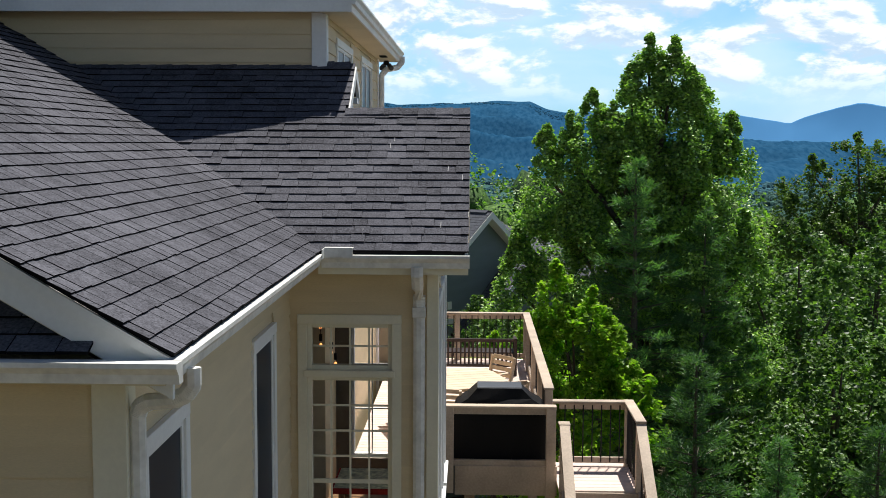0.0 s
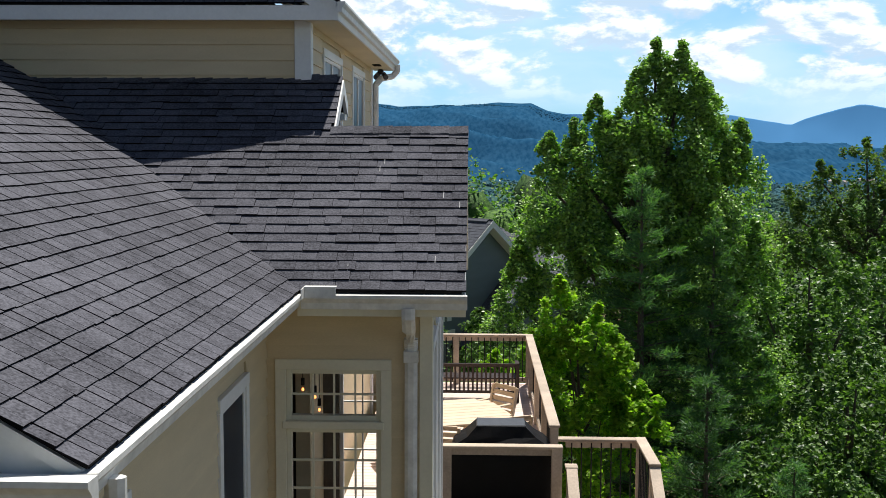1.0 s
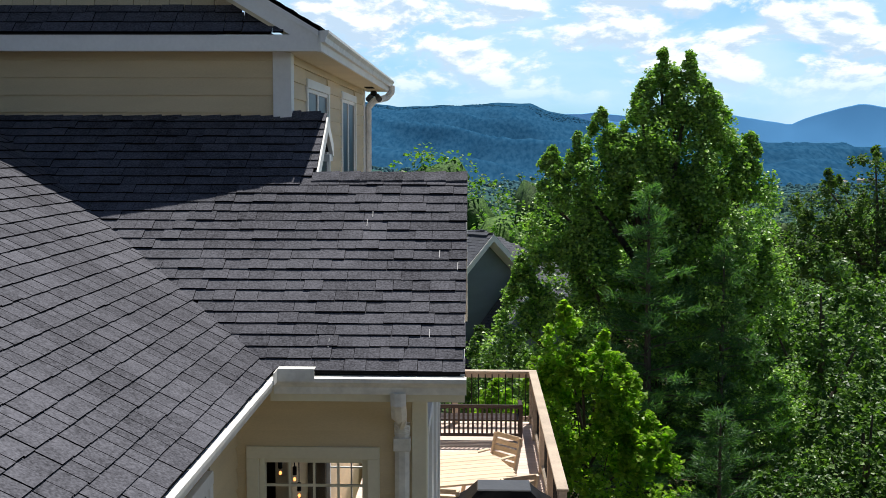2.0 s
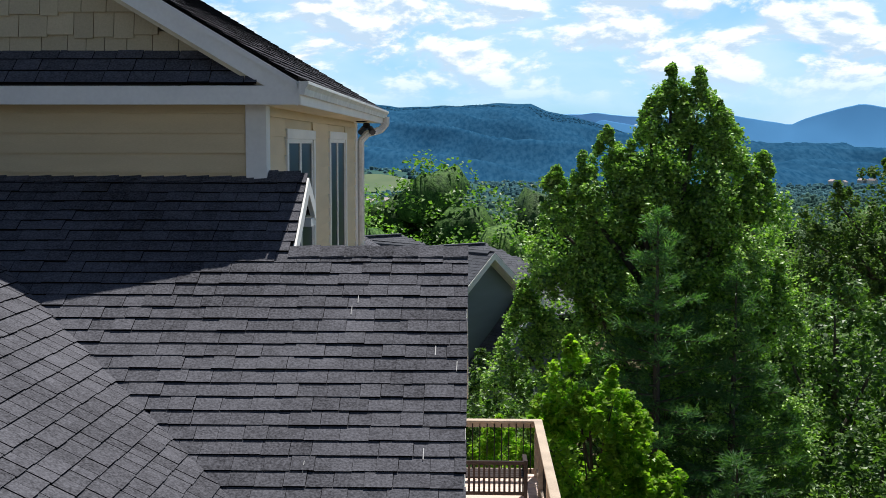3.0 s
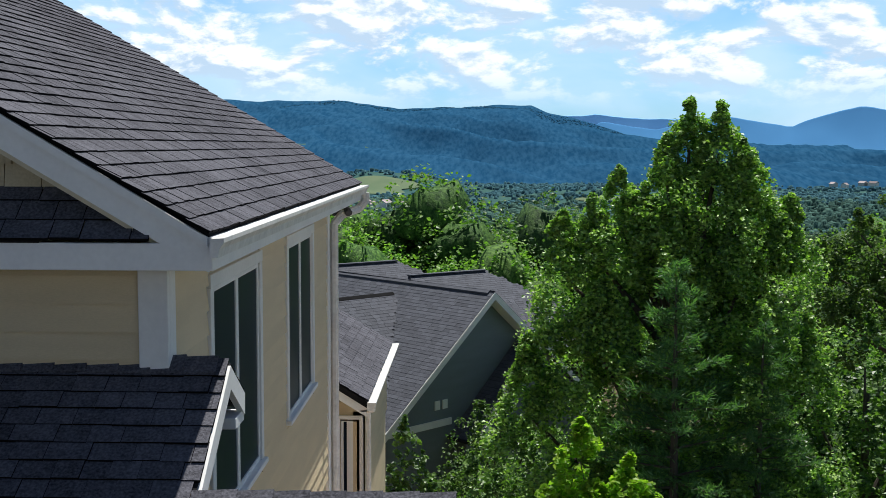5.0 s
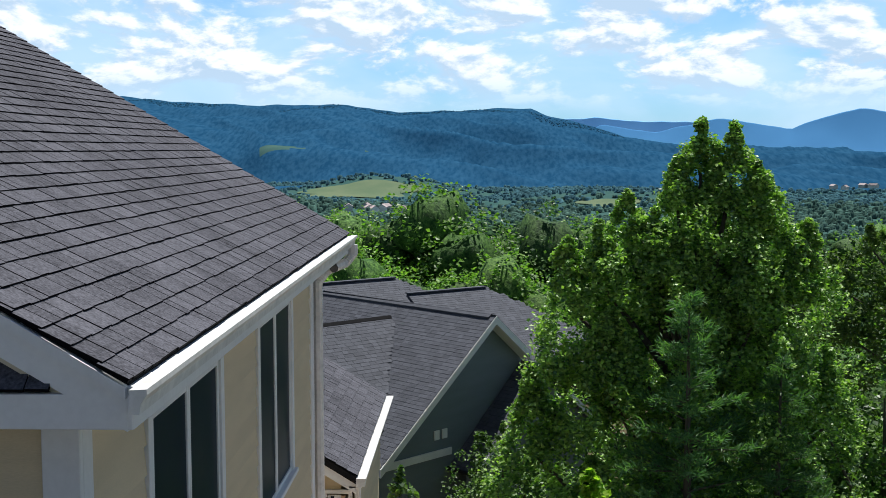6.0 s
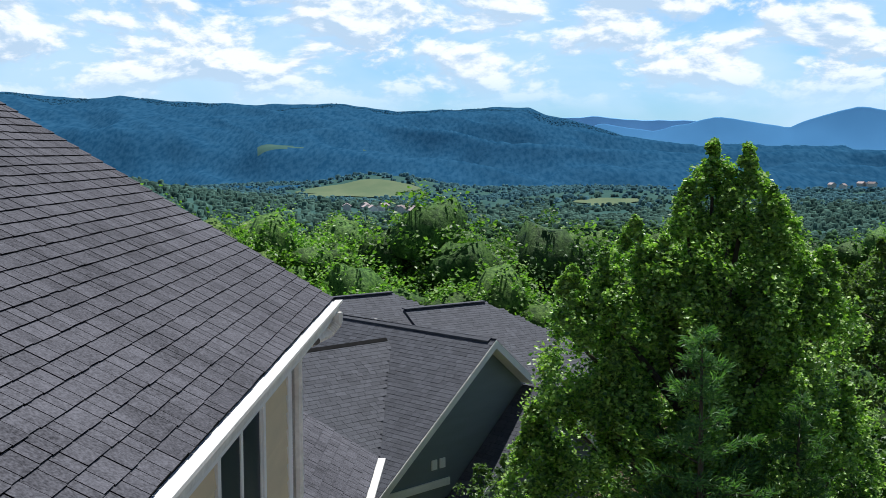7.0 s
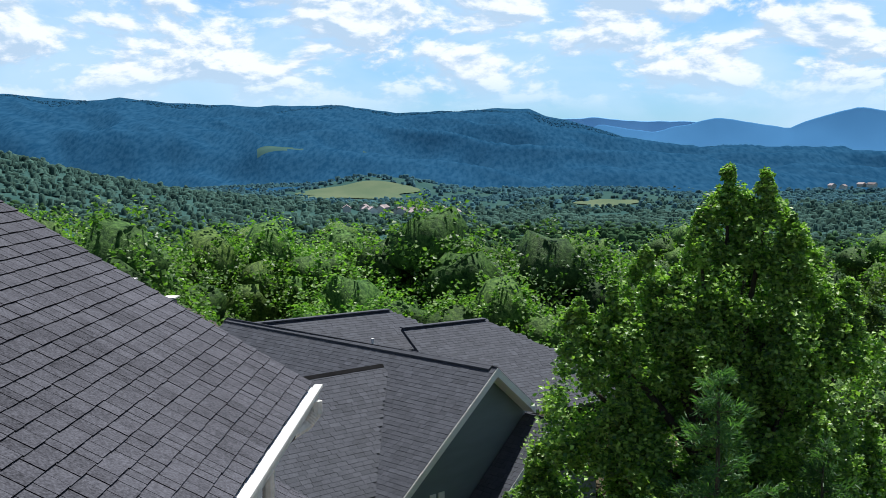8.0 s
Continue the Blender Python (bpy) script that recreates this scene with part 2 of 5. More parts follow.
M_WOODLAND = foliage("woodland_leaves", (0.060, 0.135, 0.030), (0.200, 0.330, 0.075), 0.3, 0.42)
M_WOODLAND_FRESH = foliage("fresh_woodland_leaves", (0.080, 0.180, 0.036), (0.230, 0.370, 0.075), 0.3, 0.42)
M_WOODLAND_DARK = foliage("dark_woodland_leaves", (0.042, 0.100, 0.032), (0.135, 0.235, 0.066), 0.3, 0.38)
# first colour paints the shaded hollows, second the leaf clumps
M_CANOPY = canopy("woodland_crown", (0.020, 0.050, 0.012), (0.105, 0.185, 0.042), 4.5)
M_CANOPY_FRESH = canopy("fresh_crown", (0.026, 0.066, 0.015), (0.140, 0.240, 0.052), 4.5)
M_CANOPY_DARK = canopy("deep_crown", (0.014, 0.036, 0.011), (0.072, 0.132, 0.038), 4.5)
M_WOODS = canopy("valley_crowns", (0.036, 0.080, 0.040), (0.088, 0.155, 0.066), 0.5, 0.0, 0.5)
# distance bands: haze is painted in as bluer crowns further out
M_WOODS_MID = canopy("hazy_mid_crowns", (0.053, 0.110, 0.094), (0.095, 0.162, 0.126), 0.3, 0.0, 0.2)
M_WOODS_FAR = canopy("hazy_far_crowns", (0.052, 0.128, 0.150), (0.082, 0.170, 0.188), 0.2, 0.0, 0.1)
# mountain colours: the blue of the air's haze is painted into the base
M_WOODS_RIDGE = canopy("hazy_ridge_crowns", (0.022, 0.082, 0.146), (0.034, 0.104, 0.172), 0.2, 0.0, 0.05)
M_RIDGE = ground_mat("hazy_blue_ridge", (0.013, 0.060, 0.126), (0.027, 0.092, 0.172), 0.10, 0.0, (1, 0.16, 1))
M_RANGE = ground_mat("hazy_pale_range", (0.072, 0.215, 0.42), (0.084, 0.235, 0.45), 0.001)


# ---- mesh helpers ----
def mesh_of(bm, name, *mats):
    me = bpy.data.meshes.new(name)
    bm.to_mesh(me)
    bm.free()
    for m in mats:
        me.materials.append(m)
    return me


def part(name, bm, material, parent, label=""):
    ob = new(name, mesh_of(bm, name, material))
    ob.parent = parent
    return tagged(ob, label) if label else ob


def thing(name, at, label, category, group="", kind="", turn=0.0):
    ob = new(name)
    ob.matrix_world = pose(*at, 0, 0, turn)
    return tagged(ob, label, category, group, kind)


def box(bm, x0, x1, y0, y1, z0, z1, bevel=0.0):
    """An upright block with worn edges, added to bm."""
    vs = [bm.verts.new(p) for p in ((x0, y0, z0), (x1, y0, z0), (x1, y1, z0), (x0, y1, z0), (x0, y0, z1), (x1, y0, z1), (x1, y1, z1), (x0, y1, z1))]
    fs = [bm.faces.new([vs[i] for i in q]) for q in ((3, 2, 1, 0), (4, 5, 6, 7), (0, 1, 5, 4), (1, 2, 6, 5), (2, 3, 7, 6), (3, 0, 4, 7))]
    if bevel:
        es = {e for f in fs for e in f.edges}
        bmesh.ops.bevel(bm, geom=list(es), offset=bevel, segments=1, affect="EDGES")
    return bm


def blocks(*boxes, bevel=0.0):
    bm = bmesh.new()
    for b in boxes:
        box(bm, *b, bevel=bevel)
    return bm


def prism(poly, a, b, axis="y"):
    """A closed profile pushed along an axis from a to b. The profile's points are the other two coordinates in order."""
    bm = bmesh.new()
    put = {"y": lambda p, t: (p[0], t, p[1]), "x": lambda p, t: (t, p[0], p[1]), "z": lambda p, t: (p[0], p[1], t)}[axis]
    one = [bm.verts.new(put(p, a)) for p in poly]
    two = [bm.verts.new(put(p, b)) for p in poly]
    bm.faces.new(one)
    bm.faces.new(two[::-1])
    for i in range(len(poly)):
        j = (i + 1) % len(poly)
        bm.faces.new((one[j], one[i], two[i], two[j]))
    bmesh.ops.recalc_face_normals(bm, faces=bm.faces)
    return bm


def tube(path, w, d, ribs=()):
    """A rounded rectangular pipe along a path; where ribs lists a stretch, it is pleated like a bent downspout."""
    bm = bmesh.new()
    pts = [Vector(p) for p in path]
    line, pleat = [], []
    for i in range(len(pts) - 1):
        n = 12 if i in ribs else 1
        for k in range(n):
            line.append(pts[i].lerp(pts[i + 1], k / n))
            pleat.append(1.0 + (0.09 if (k % 2 and i in ribs) else 0.0))
    line.append(pts[-1])
    pleat.append(1.0)
    rings = []
    for i, p in enumerate(line):
        t = (line[min(i + 1, len(line) - 1)] - line[max(i - 1, 0)]).normalized()
        side = t.cross(Vector((0, 1, 0))) if abs(t.y) < 0.9 else t.cross(Vector((1, 0, 0)))
        side.normalize()
        other = t.cross(side).normalized()
        ring = []
        for k in range(8):
            a = (k + 0.5) * math.pi / 4
            u, v = math.cos(a), math.sin(a)
            g = 1.0 / max(abs(u), abs(v)) ** 0.6
            ring.append(bm.verts.new(p + side * (u * g * w / 2 * pleat[i]) + other * (v * g * d / 2 * pleat[i])))
        rings.append(ring)
    for a, b in zip(rings, rings[1:]):
        for k in range(8):
            bm.faces.new((a[k], a[(k + 1) % 8], b[(k + 1) % 8], b[k]))
    bm.faces.new(rings[0][::-1])
    bm.faces.new(rings[-1])
    bmesh.ops.recalc_face_normals(bm, faces=bm.faces)
    return bm


def bulk(name, verts, faces, *mats):
    """A mesh from numpy arrays: verts (n, 3) and faces (m, 3) or (m, 4)."""
    me = bpy.data.meshes.new(name)
    k = faces.shape[1]
    me.vertices.add(len(verts))
    me.vertices.foreach_set("co", verts.astype(np.float32).ravel())
    me.loops.add(faces.size)
    me.loops.foreach_set("vertex_index", faces.astype(np.int32).ravel())
    me.polygons.add(len(faces))
    me.polygons.foreach_set("loop_start", np.arange(0, faces.size, k, dtype=np.int32))
    me.polygons.foreach_set("use_smooth", [False] * len(faces))
    me.update(calc_edges=True)
    for m in mats:
        me.materials.append(m)
    return me


# ---- roof shingles ----
def shingle_data(w, t0):
    """One tab: thick butt at the lower edge, thin under the next course."""
    bm = bmesh.new()
    L, t1 = 0.150, 0.003
    v = [bm.verts.new(p) for p in ((0, 0, -0.004), (w, 0, -0.004), (w, L, -0.004), (0, L, -0.004), (0, 0, t0), (w, 0, t0), (w, L, t1), (0, L, t1))]
    bm.faces.new([v[i] for i in (4, 5, 6, 7)])
    # butt and side faces take the black that paints the shadow lines
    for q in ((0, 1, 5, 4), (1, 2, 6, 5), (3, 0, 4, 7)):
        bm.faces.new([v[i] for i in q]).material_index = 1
    return bm


SHINGLE_MESHES = {}


def shingle_mesh(w, t0):
    """Tabs of like width share one mesh."""
    k = (round(w * 500), t0)
    if k not in SHINGLE_MESHES:
        SHINGLE_MESHES[k] = mesh_of(shingle_data(k[0] / 500, t0), "shingle", M_SHINGLE, M_EDGE)
    return SHINGLE_MESHES[k]


def shingles(parent, origin, u, v, ulen, vlen, keep, near, expo=0.143, rng=None, span=(0.17, 0.30), field=None, gap=0.006, thick=0.003, butt=0.0145):
    """Courses of tabs on a slope: origin at the eave, u along the eave, v up the slope. near(p) picks the tabs that are
    pieces of their own, at most 300; the rest are one field."""
    u, v, o = Vector(u).normalized(), Vector(v).normalized(), Vector(origin)
    n = u.cross(v)
    rot = Matrix((u, v, n)).transposed().to_4x4()
    verts, faces, mats, count = [], [], [], 0
    base = np.array([(0, 0, -0.004), (1, 0, -0.004), (1, 0.15, -0.004), (0, 0.15, -0.004), (0, 0, butt), (1, 0, butt), (1, 0.15, 0.003), (0, 0.15, 0.003)])
    R = np.array(rot.to_3x3())
    for i in range(int(vlen / expo + 0.6)):
        a = -rng.random() * 0.2
        while a < ulen:
            w = rng.uniform(*span)
            w = round(w, 2)
            lo, hi = max(a, 0.0), min(a + w, ulen)
            a += w
            if hi - lo < 0.03:
                continue
            drop = rng.choice((0, 0, 0.002, -0.002, 0.004))
            p = o + u * lo + v * (i * expo + drop)
            mid = p + u * (hi - lo) / 2 + v * expo / 2
            if not keep(mid):
                continue
            lift = rng.choice((0.0, 0.3, 1.0)) * thick
            wide = hi - lo - gap
            if count < 300 and near(mid):
                ob = new("shingle", shingle_mesh(wide, butt))
                ob.parent = parent
                ob.matrix_basis = Matrix.Translation(p + n * lift) @ rot
                count += 1
            else:
                k = len(verts) * 8
                verts.append((base * (wide, 1, 1)) @ R.T + np.array(p + n * lift))
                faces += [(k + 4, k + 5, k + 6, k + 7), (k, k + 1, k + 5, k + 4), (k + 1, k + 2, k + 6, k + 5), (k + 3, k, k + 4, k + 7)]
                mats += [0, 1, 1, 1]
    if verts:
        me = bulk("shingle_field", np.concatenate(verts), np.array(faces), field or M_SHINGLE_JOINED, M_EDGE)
        me.polygons.foreach_set("material_index", mats)
        ob = new("shingle_field", me)
        ob.parent = parent
        ob["kind"] = "stuff"
    return count


def ridge_caps(parent, a, b, slope_a, slope_b, rng, step=0.19):
    """Folded cap tabs along a ridge from a to b; slope_a and slope_b point down the two roof sides."""
    a, b = Vector(a), Vector(b)
    t = (b - a).normalized()
    sa, sb = Vector(slope_a).normalized(), Vector(slope_b).normalized()
    up = -(sa + sb).normalized() if (sa + sb).length > 0.01 else Vector((0, 0, 1))
    if up.z < 0:
        up = -up
    for i in range(int((b - a).length / step)):
        p = a + t * (i * step)
        bm = bmesh.new()
        w, e = 0.13, rng.uniform(0.016, 0.022)
        top = [p + up * 0.012, p + t * (step + 0.05) + up * e * 1.3]
        rows = [[bm.verts.new(q + s * w + Vector((0, 0, h)) * 1) for s, h in ((sa, 0.018), (Vector((0, 0, 0)), 0.016), (sb, 0.018))] for q in top]
        low = [[bm.verts.new(x.co - Vector((0, 0, 0.014))) for x in r] for r in rows]
        for k in range(2):
            bm.faces.new((rows[0][k], rows[0][k + 1], rows[1][k + 1], rows[1][k]))
            bm.faces.new((low[0][k], low[0][k + 1], rows[0][k + 1], rows[0][k]))
            bm.faces.new((low[1][k + 1], low[1][k], rows[1][k], rows[1][k + 1]))
        for k in (0, 2):
            bm.faces.new((low[0][k], low[1][k], rows[1][k], rows[0][k]))
        bmesh.ops.recalc_face_normals(bm, faces=bm.faces)
        part("ridge_cap", bm, M_SHINGLE, parent)


# ---- the cream house ----
house = thing("house", (0, 0, 0), "cream lap-sided house with dark grey shingle roofs and white gutters", "house")
rng = random.Random(7)
PA, PB, PC = 0.583, 0.70, 0.593   # roof pitches
BOARD = 0.165                    # siding exposure


def local(bm, m):
    bmesh.ops.transform(bm, matrix=m, verts=bm.verts)
    return bm


def facade(parent, m, width, z0, z1, openings=(), boards_from=None, mat=None, thick=0.16, name="wall"):
    """A wall in its own plane (x along it, outside towards -y), with openings cut through and lap boards on it."""
    xs = sorted({0.0, width, *(v for o in openings for v in o[:2])})
    zs = sorted({z0, z1, *(v for o in openings for v in o[2:])})
    bm = bmesh.new()
    for a, b in zip(xs, xs[1:]):
        for c, d in zip(zs, zs[1:]):
            if not any(o[0] <= a and b <= o[1] and o[2] <= c and d <= o[3] for o in openings):
                box(bm, a, b, 0.0, thick, c, d)
    wall = part(name, local(bm, m), mat or M_SIDING, parent)
    z = z0 if boards_from is None else boards_from
    while z < z1 - 0.02:
        top = min(z + BOARD + 0.02, z1)
        cuts = sorted((o[0] - 0.085, o[1] + 0.085) for o in openings if o[2] < top - 0.03 and o[3] + 0.085 > z + 0.03)
        a, runs = 0.0, []
        for c in cuts:
            runs.append((a, c[0]))
            a = c[1]
        runs.append((a, width))
        for a, b in runs:
            if b - a < 0.02:
                continue
            q = bmesh.new()
            v = [q.verts.new(p) for p in ((a, -0.030, z), (b, -0.030, z), (b, -0.004, z), (a, -0.004, z), (a, -0.009, top), (b, -0.009, top), (b, -0.002, top), (a, -0.002, top))]
            for f in ((3, 2, 1, 0), (4, 5, 6, 7), (0, 1, 5, 4), (1, 2, 6, 5), (3, 0, 4, 7)):
                q.faces.new([v[i] for i in f])
            part("siding_board", local(q, m), mat or M_SIDING, wall)
        z += BOARD
    return wall


def window(parent, m, a0, a1, z0, z1, lights=1, bars=(0, 0), transom=0.0, trim=0.095, pane=None, label="", head_mat=None, shadow=True, flush=False):
    """A trimmed window in a wall's own plane. lights: sashes side by side; bars: muntins across and up each sash; transom: height of a light above."""
    tm = head_mat or M_WHITE
    w = new("window")
    w.parent = parent
    if label:
        tagged(w, label)
    part("head_casing", local(blocks((a0, a1, -0.045, 0.0, z1 - trim, z1), bevel=0.004), m), tm, w)
    part("side_casing", local(blocks((a0, a0 + trim, -0.042, 0.0, z0, z1 - trim), bevel=0.004), m), tm, w)
    part("side_casing", local(blocks((a1 - trim, a1, -0.042, 0.0, z0, z1 - trim), bevel=0.004), m), tm, w)
    part("window_sill", local(blocks((a0 - 0.015, a1 + 0.015, -0.075, 0.02, z0 - 0.045, z0), bevel=0.006), m), tm, w)
    i0, i1, top = a0 + trim, a1 - trim, z1 - trim
    spans = [(z0, top - transom - 0.07), (top - transom, top)] if transom else [(z0, top)]
    if transom:
        part("transom_bar", local(blocks((i0 - 0.03, i1 + 0.03, -0.06, 0.10, top - transom - 0.07, top - transom), bevel=0.006), m), tm, w)
    for zi, (c, d) in enumerate(spans):
        step = (i1 - i0) / lights
        for k in range(lights):
            x0, x1 = i0 + k * step, i0 + (k + 1) * step
            f = 0.042
            s0 = -0.024 if flush else 0.0
            part("sash", local(blocks((x0, x0 + f, s0, 0.08, c, d), (x1 - f, x1, s0, 0.08, c, d), (x0 + f, x1 - f, s0, 0.08, c, c + f), (x0 + f, x1 - f, s0, 0.08, d - f, d), bevel=0.003), m), tm, w)
            glazing = part("pane", local(blocks((x0 + f, x1 - f, -0.012 if flush else 0.045, -0.006 if flush else 0.051, c + f, d - f)), m), pane or M_DARKGLASS, w)
            glazing.visible_shadow = shadow
            nx, nz = bars if not (transom and zi == 1) else (bars[0], 1)
            for i in range(1, nx + 1):
                q = x0 + f + (x1 - x0 - 2 * f) * i / (nx + 1)
                part("muntin", local(blocks((q - 0.009, q + 0.009, 0.028, 0.044, c + f, d - f)), m), tm, w)
            for i in range(1, nz + 1):
                q = c + f + (d - c - 2 * f) * i / (nz + 1)
                thick = 0.022 if (transom and zi == 0 and nz > 3 and i == 3) else 0.009
                part("muntin", local(blocks((x0 + f, x1 - f, 0.026, 0.043, q - thick, q + thick)), m), tm, w)
    return w


def gutter_profile(a, zt, out=1, w=0.115, h=0.105):
    """K-shaped gutter section with a flat leaf guard on top; a: the back edge, out: which way it faces."""
    s = out
    return [(a, zt), (a, zt - h), (a + s * w * 0.55, zt - h), (a + s * w * 0.66, zt - h * 0.55), (a + s * w * 0.97, zt - h * 0.22), (a + s * w, zt - h * 0.2), (a + s * w, zt + 0.004)]


def rake_band(x0, z0, m, length, low, high):
    """A sloping band in the x-z plane that climbs towards -x from (x0, z0)."""
    x1 = x0 - length
    return [(x0, z0 + low), (x0, z0 + high), (x1, z0 + high + m * length), (x1, z0 + low + m * length)]


FRONT_A, SIDE_A = pose(-9.0, 4.75, 0), pose(-1.50, 4.75, 0, 0, 0, 90)
FRONT_B, SIDE_B = pose(-1.50, 10.0, 0), pose(-0.05, 10.0, 0, 0, 0, 90)
FRONT_T, SIDE_T = pose(-9.0, 12.29, 0), pose(-1.44, 12.29, 0, 0, 0, 90)
FRONT_E, SIDE_E = pose(-9.0, 20.5, 0), pose(-1.08, 20.5, 0, 0, 0, 90)


# walls of the front wing
facade(house, FRONT_A, 7.5, -1.0, 6.94, (), 5.2)
facade(house, SIDE_A, 5.25, -1.0, 6.94, ((0.335, 1.145, 4.6, 6.39), (3.415, 4.265, 4.6, 6.38)), 4.6)
window(house, SIDE_A, 0.24, 1.24, 4.6, 6.485, 1, flush=True)
window(house, SIDE_A, 3.32, 4.36, 4.6, 6.475, 1, flush=True)
part("corner_board", blocks((-1.645, -1.462, 4.712, 4.75, -1.0, 6.93), (-1.503, -1.462, 4.75, 4.88, -1.0, 6.93), bevel=0.004), M_TRIM, house)
# bay with the divided window
facade(house, FRONT_B, 1.45, -1.0, 6.90, ((0.19, 1.03, 3.9, 6.32),), 3.9)
window(house, FRONT_B, 0.095, 1.125, 3.9, 6.415, 1, (3, 6), 0.46, pane=M_GLASS, label="white window with a transom and divided panes", head_mat=M_TRIM, shadow=False)
facade(house, SIDE_B, 3.5, -1.0, 6.90, ((0.27, 1.03, 4.0, 6.45), (1.35, 2.11, 4.0, 6.45), (2.43, 3.19, 4.0, 6.45)), 6.5)
for a in (0.18, 1.26, 2.34):
    window(house, SIDE_B, a, a + 0.94, 4.0, 6.54, 1, (1, 3), pane=M_GLASS, shadow=False)
part("corner_board", blocks((-0.125, -0.010, 9.962, 10.0, -1.0, 6.9), (-0.05, -0.010, 10.0, 10.12, -1.0, 6.9), bevel=0.004), M_TRIM, house)
# tower
facade(house, FRONT_T, 7.56, 6.5, 9.60, (), 8.2)
facade(house, SIDE_T, 7.21, -1.0, 9.60, ((1.10, 2.73, 7.65, 9.31), (4.17, 5.74, 7.65, 9.32)), 6.2)
window(house, SIDE_T, 1.00, 2.83, 7.65, 9.41, 2, flush=True)
window(house, SIDE_T, 4.07, 5.84, 7.65, 9.42, 2, flush=True)
part("corner_board", blocks((-1.575, -1.400, 12.250, 12.29, 8.4, 9.60), (-1.44, -1.400, 12.29, 12.42, 7.0, 9.60), bevel=0.004), M_WHITE, house)
part("corner_board", blocks((-1.44, -1.400, 19.30, 19.50, -1.0, 9.60), bevel=0.004), M_WHITE, house)
part("gable_wall", prism([(-1.5, 9.60), (-14.0, 9.60), (-7.6, 13.45)], 12.30, 12.44), M_SHAKE, house)
part("wall", blocks((-14.0, -1.44, 19.34, 19.50, -1.0, 9.60)), M_SIDING, house)
part("wall", blocks((-14.0, -9.0, 12.30, 12.46, -1.0, 9.60), (-14.0, -13.84, 12.46, 19.34, -1.0, 9.60)), M_SIDING, house)
part("gable_wall", prism([(-1.5, 9.60), (-14.0, 9.60), (-7.6, 13.45)], 19.35, 19.5), M_SHAKE, house)
part("gable_wall", prism([(-1.6, 6.94), (-14.0, 6.94), (-7.8, 10.7)], 4.80, 4.9), M_SHAKE, house)
part("wall", blocks((-14.0, -9.0, 4.75, 4.91, -1.0, 6.94), (-14.0, -13.84, 4.91, 12.30, -1.0, 6.94)), M_SIDING, house)
# staggered shakes in the tower's gable
shake_wall = new("shake_wall")
shake_wall.parent = house
z, row = 9.98, 0
while z < 11.6:
    x = -5.2 + 0.11 * (row % 2)
    while x < -1.5:
        w = rng.uniform(0.15, 0.27)
        if z + 0.215 < 9.76 + PC * (-1.09 - (x + w)):
            d = rng.choice((0, 0, 0.018, 0.03))
            part("shake", prism([(12.248, z - d), (12.298, z - d), (12.298, z + 0.215), (12.282, z + 0.215)], x, x + w - 0.006, "x"), M_SHAKE, shake_wall)
        x += w
    z += 0.185
    row += 1
# rear wing
facade(house, FRONT_E, 7.92, -2.0, 6.88, ((7.60, 7.84, 5.5, 6.62),), 5.6)
window(house, FRONT_E, 7.54, 7.90, 5.5, 6.70, 2, trim=0.05)
facade(house, SIDE_E, 3.4, -2.0, 6.88, (), 6.0)
part("wall", blocks((-9.0, -1.08, 23.75, 23.9, -2.0, 6.88)), M_SIDING, house)

# roofs: boarding first, then tabs
def zA(x):
    return 7.075 + PA * (-1.12 - x)


def zB(y):
    return 7.075 + PB * (y - 9.585)


def zC(x):
    return 9.79 + PC * (-1.09 - x)


def slab(profile, a, b, axis, name="roof_slope"):
    return part(name, prism(profile, a, b, axis), M_FELT, house)


def up(m):
    return Vector((0, 1, m)).normalized()


roof_a = slab([(-1.13, 7.060), (-1.13, 6.97), (-7.8, 10.85), (-7.8, 10.955)], 4.44, 12.40, "y")
slab([(-7.8, 10.85), (-7.8, 10.955), (-14.3, 7.16), (-14.3, 7.06)], 4.40, 12.40, "y")
roof_b = slab([(9.60, 7.07), (9.60, 6.98), (11.55, 8.33), (13.75, 6.86), (13.75, 6.97), (11.55, 8.447)], -1.12, 0.245, "x")
roof_d = slab([(9.60, 7.07), (9.60, 6.98), (12.34, 8.89), (12.72, 8.65), (12.72, 8.75), (12.34, 8.998)], -6.2, -1.085, "x")
roof_c = slab([(-1.10, 9.775), (-1.10, 9.68), (-7.6, 13.54), (-7.6, 13.635)], 12.032, 20.18, "y")
slab([(-7.6, 13.54), (-7.6, 13.635), (-14.1, 9.775), (-14.1, 9.68)], 11.99, 20.20, "y")
roof_e = slab([(-0.99, 7.015), (-0.99, 6.93), (-5.6, 9.78), (-5.6, 9.87)], 19.92, 24.15, "y")
slab([(-5.6, 9.78), (-5.6, 9.87), (-9.6, 7.4), (-9.6, 7.3)], 19.92, 24.15, "y")

shingles(roof_a, (-1.12, 4.38, 7.075), (0, 1, 0), (-1, 0, PA), 8.0, 6.9, lambda p: p.z > zB(min(p.y, 12.34)) - 0.07 and p.y < 12.26, lambda p: p.x > -2.6 and p.y < 8.6, rng=rng, span=(0.09, 0.185), gap=0.008)
shingles(roof_b, (-5.6, 9.585, 7.075), (1, 0, 0), (0, 1, PB), 5.885, 3.33, lambda p: p.z > zA(p.x) - 0.07 and p.y < 11.57, lambda p: p.x > -2.6, rng=rng, expo=0.1245, span=(0.14, 0.25), gap=0.003, thick=0.006, butt=0.017)
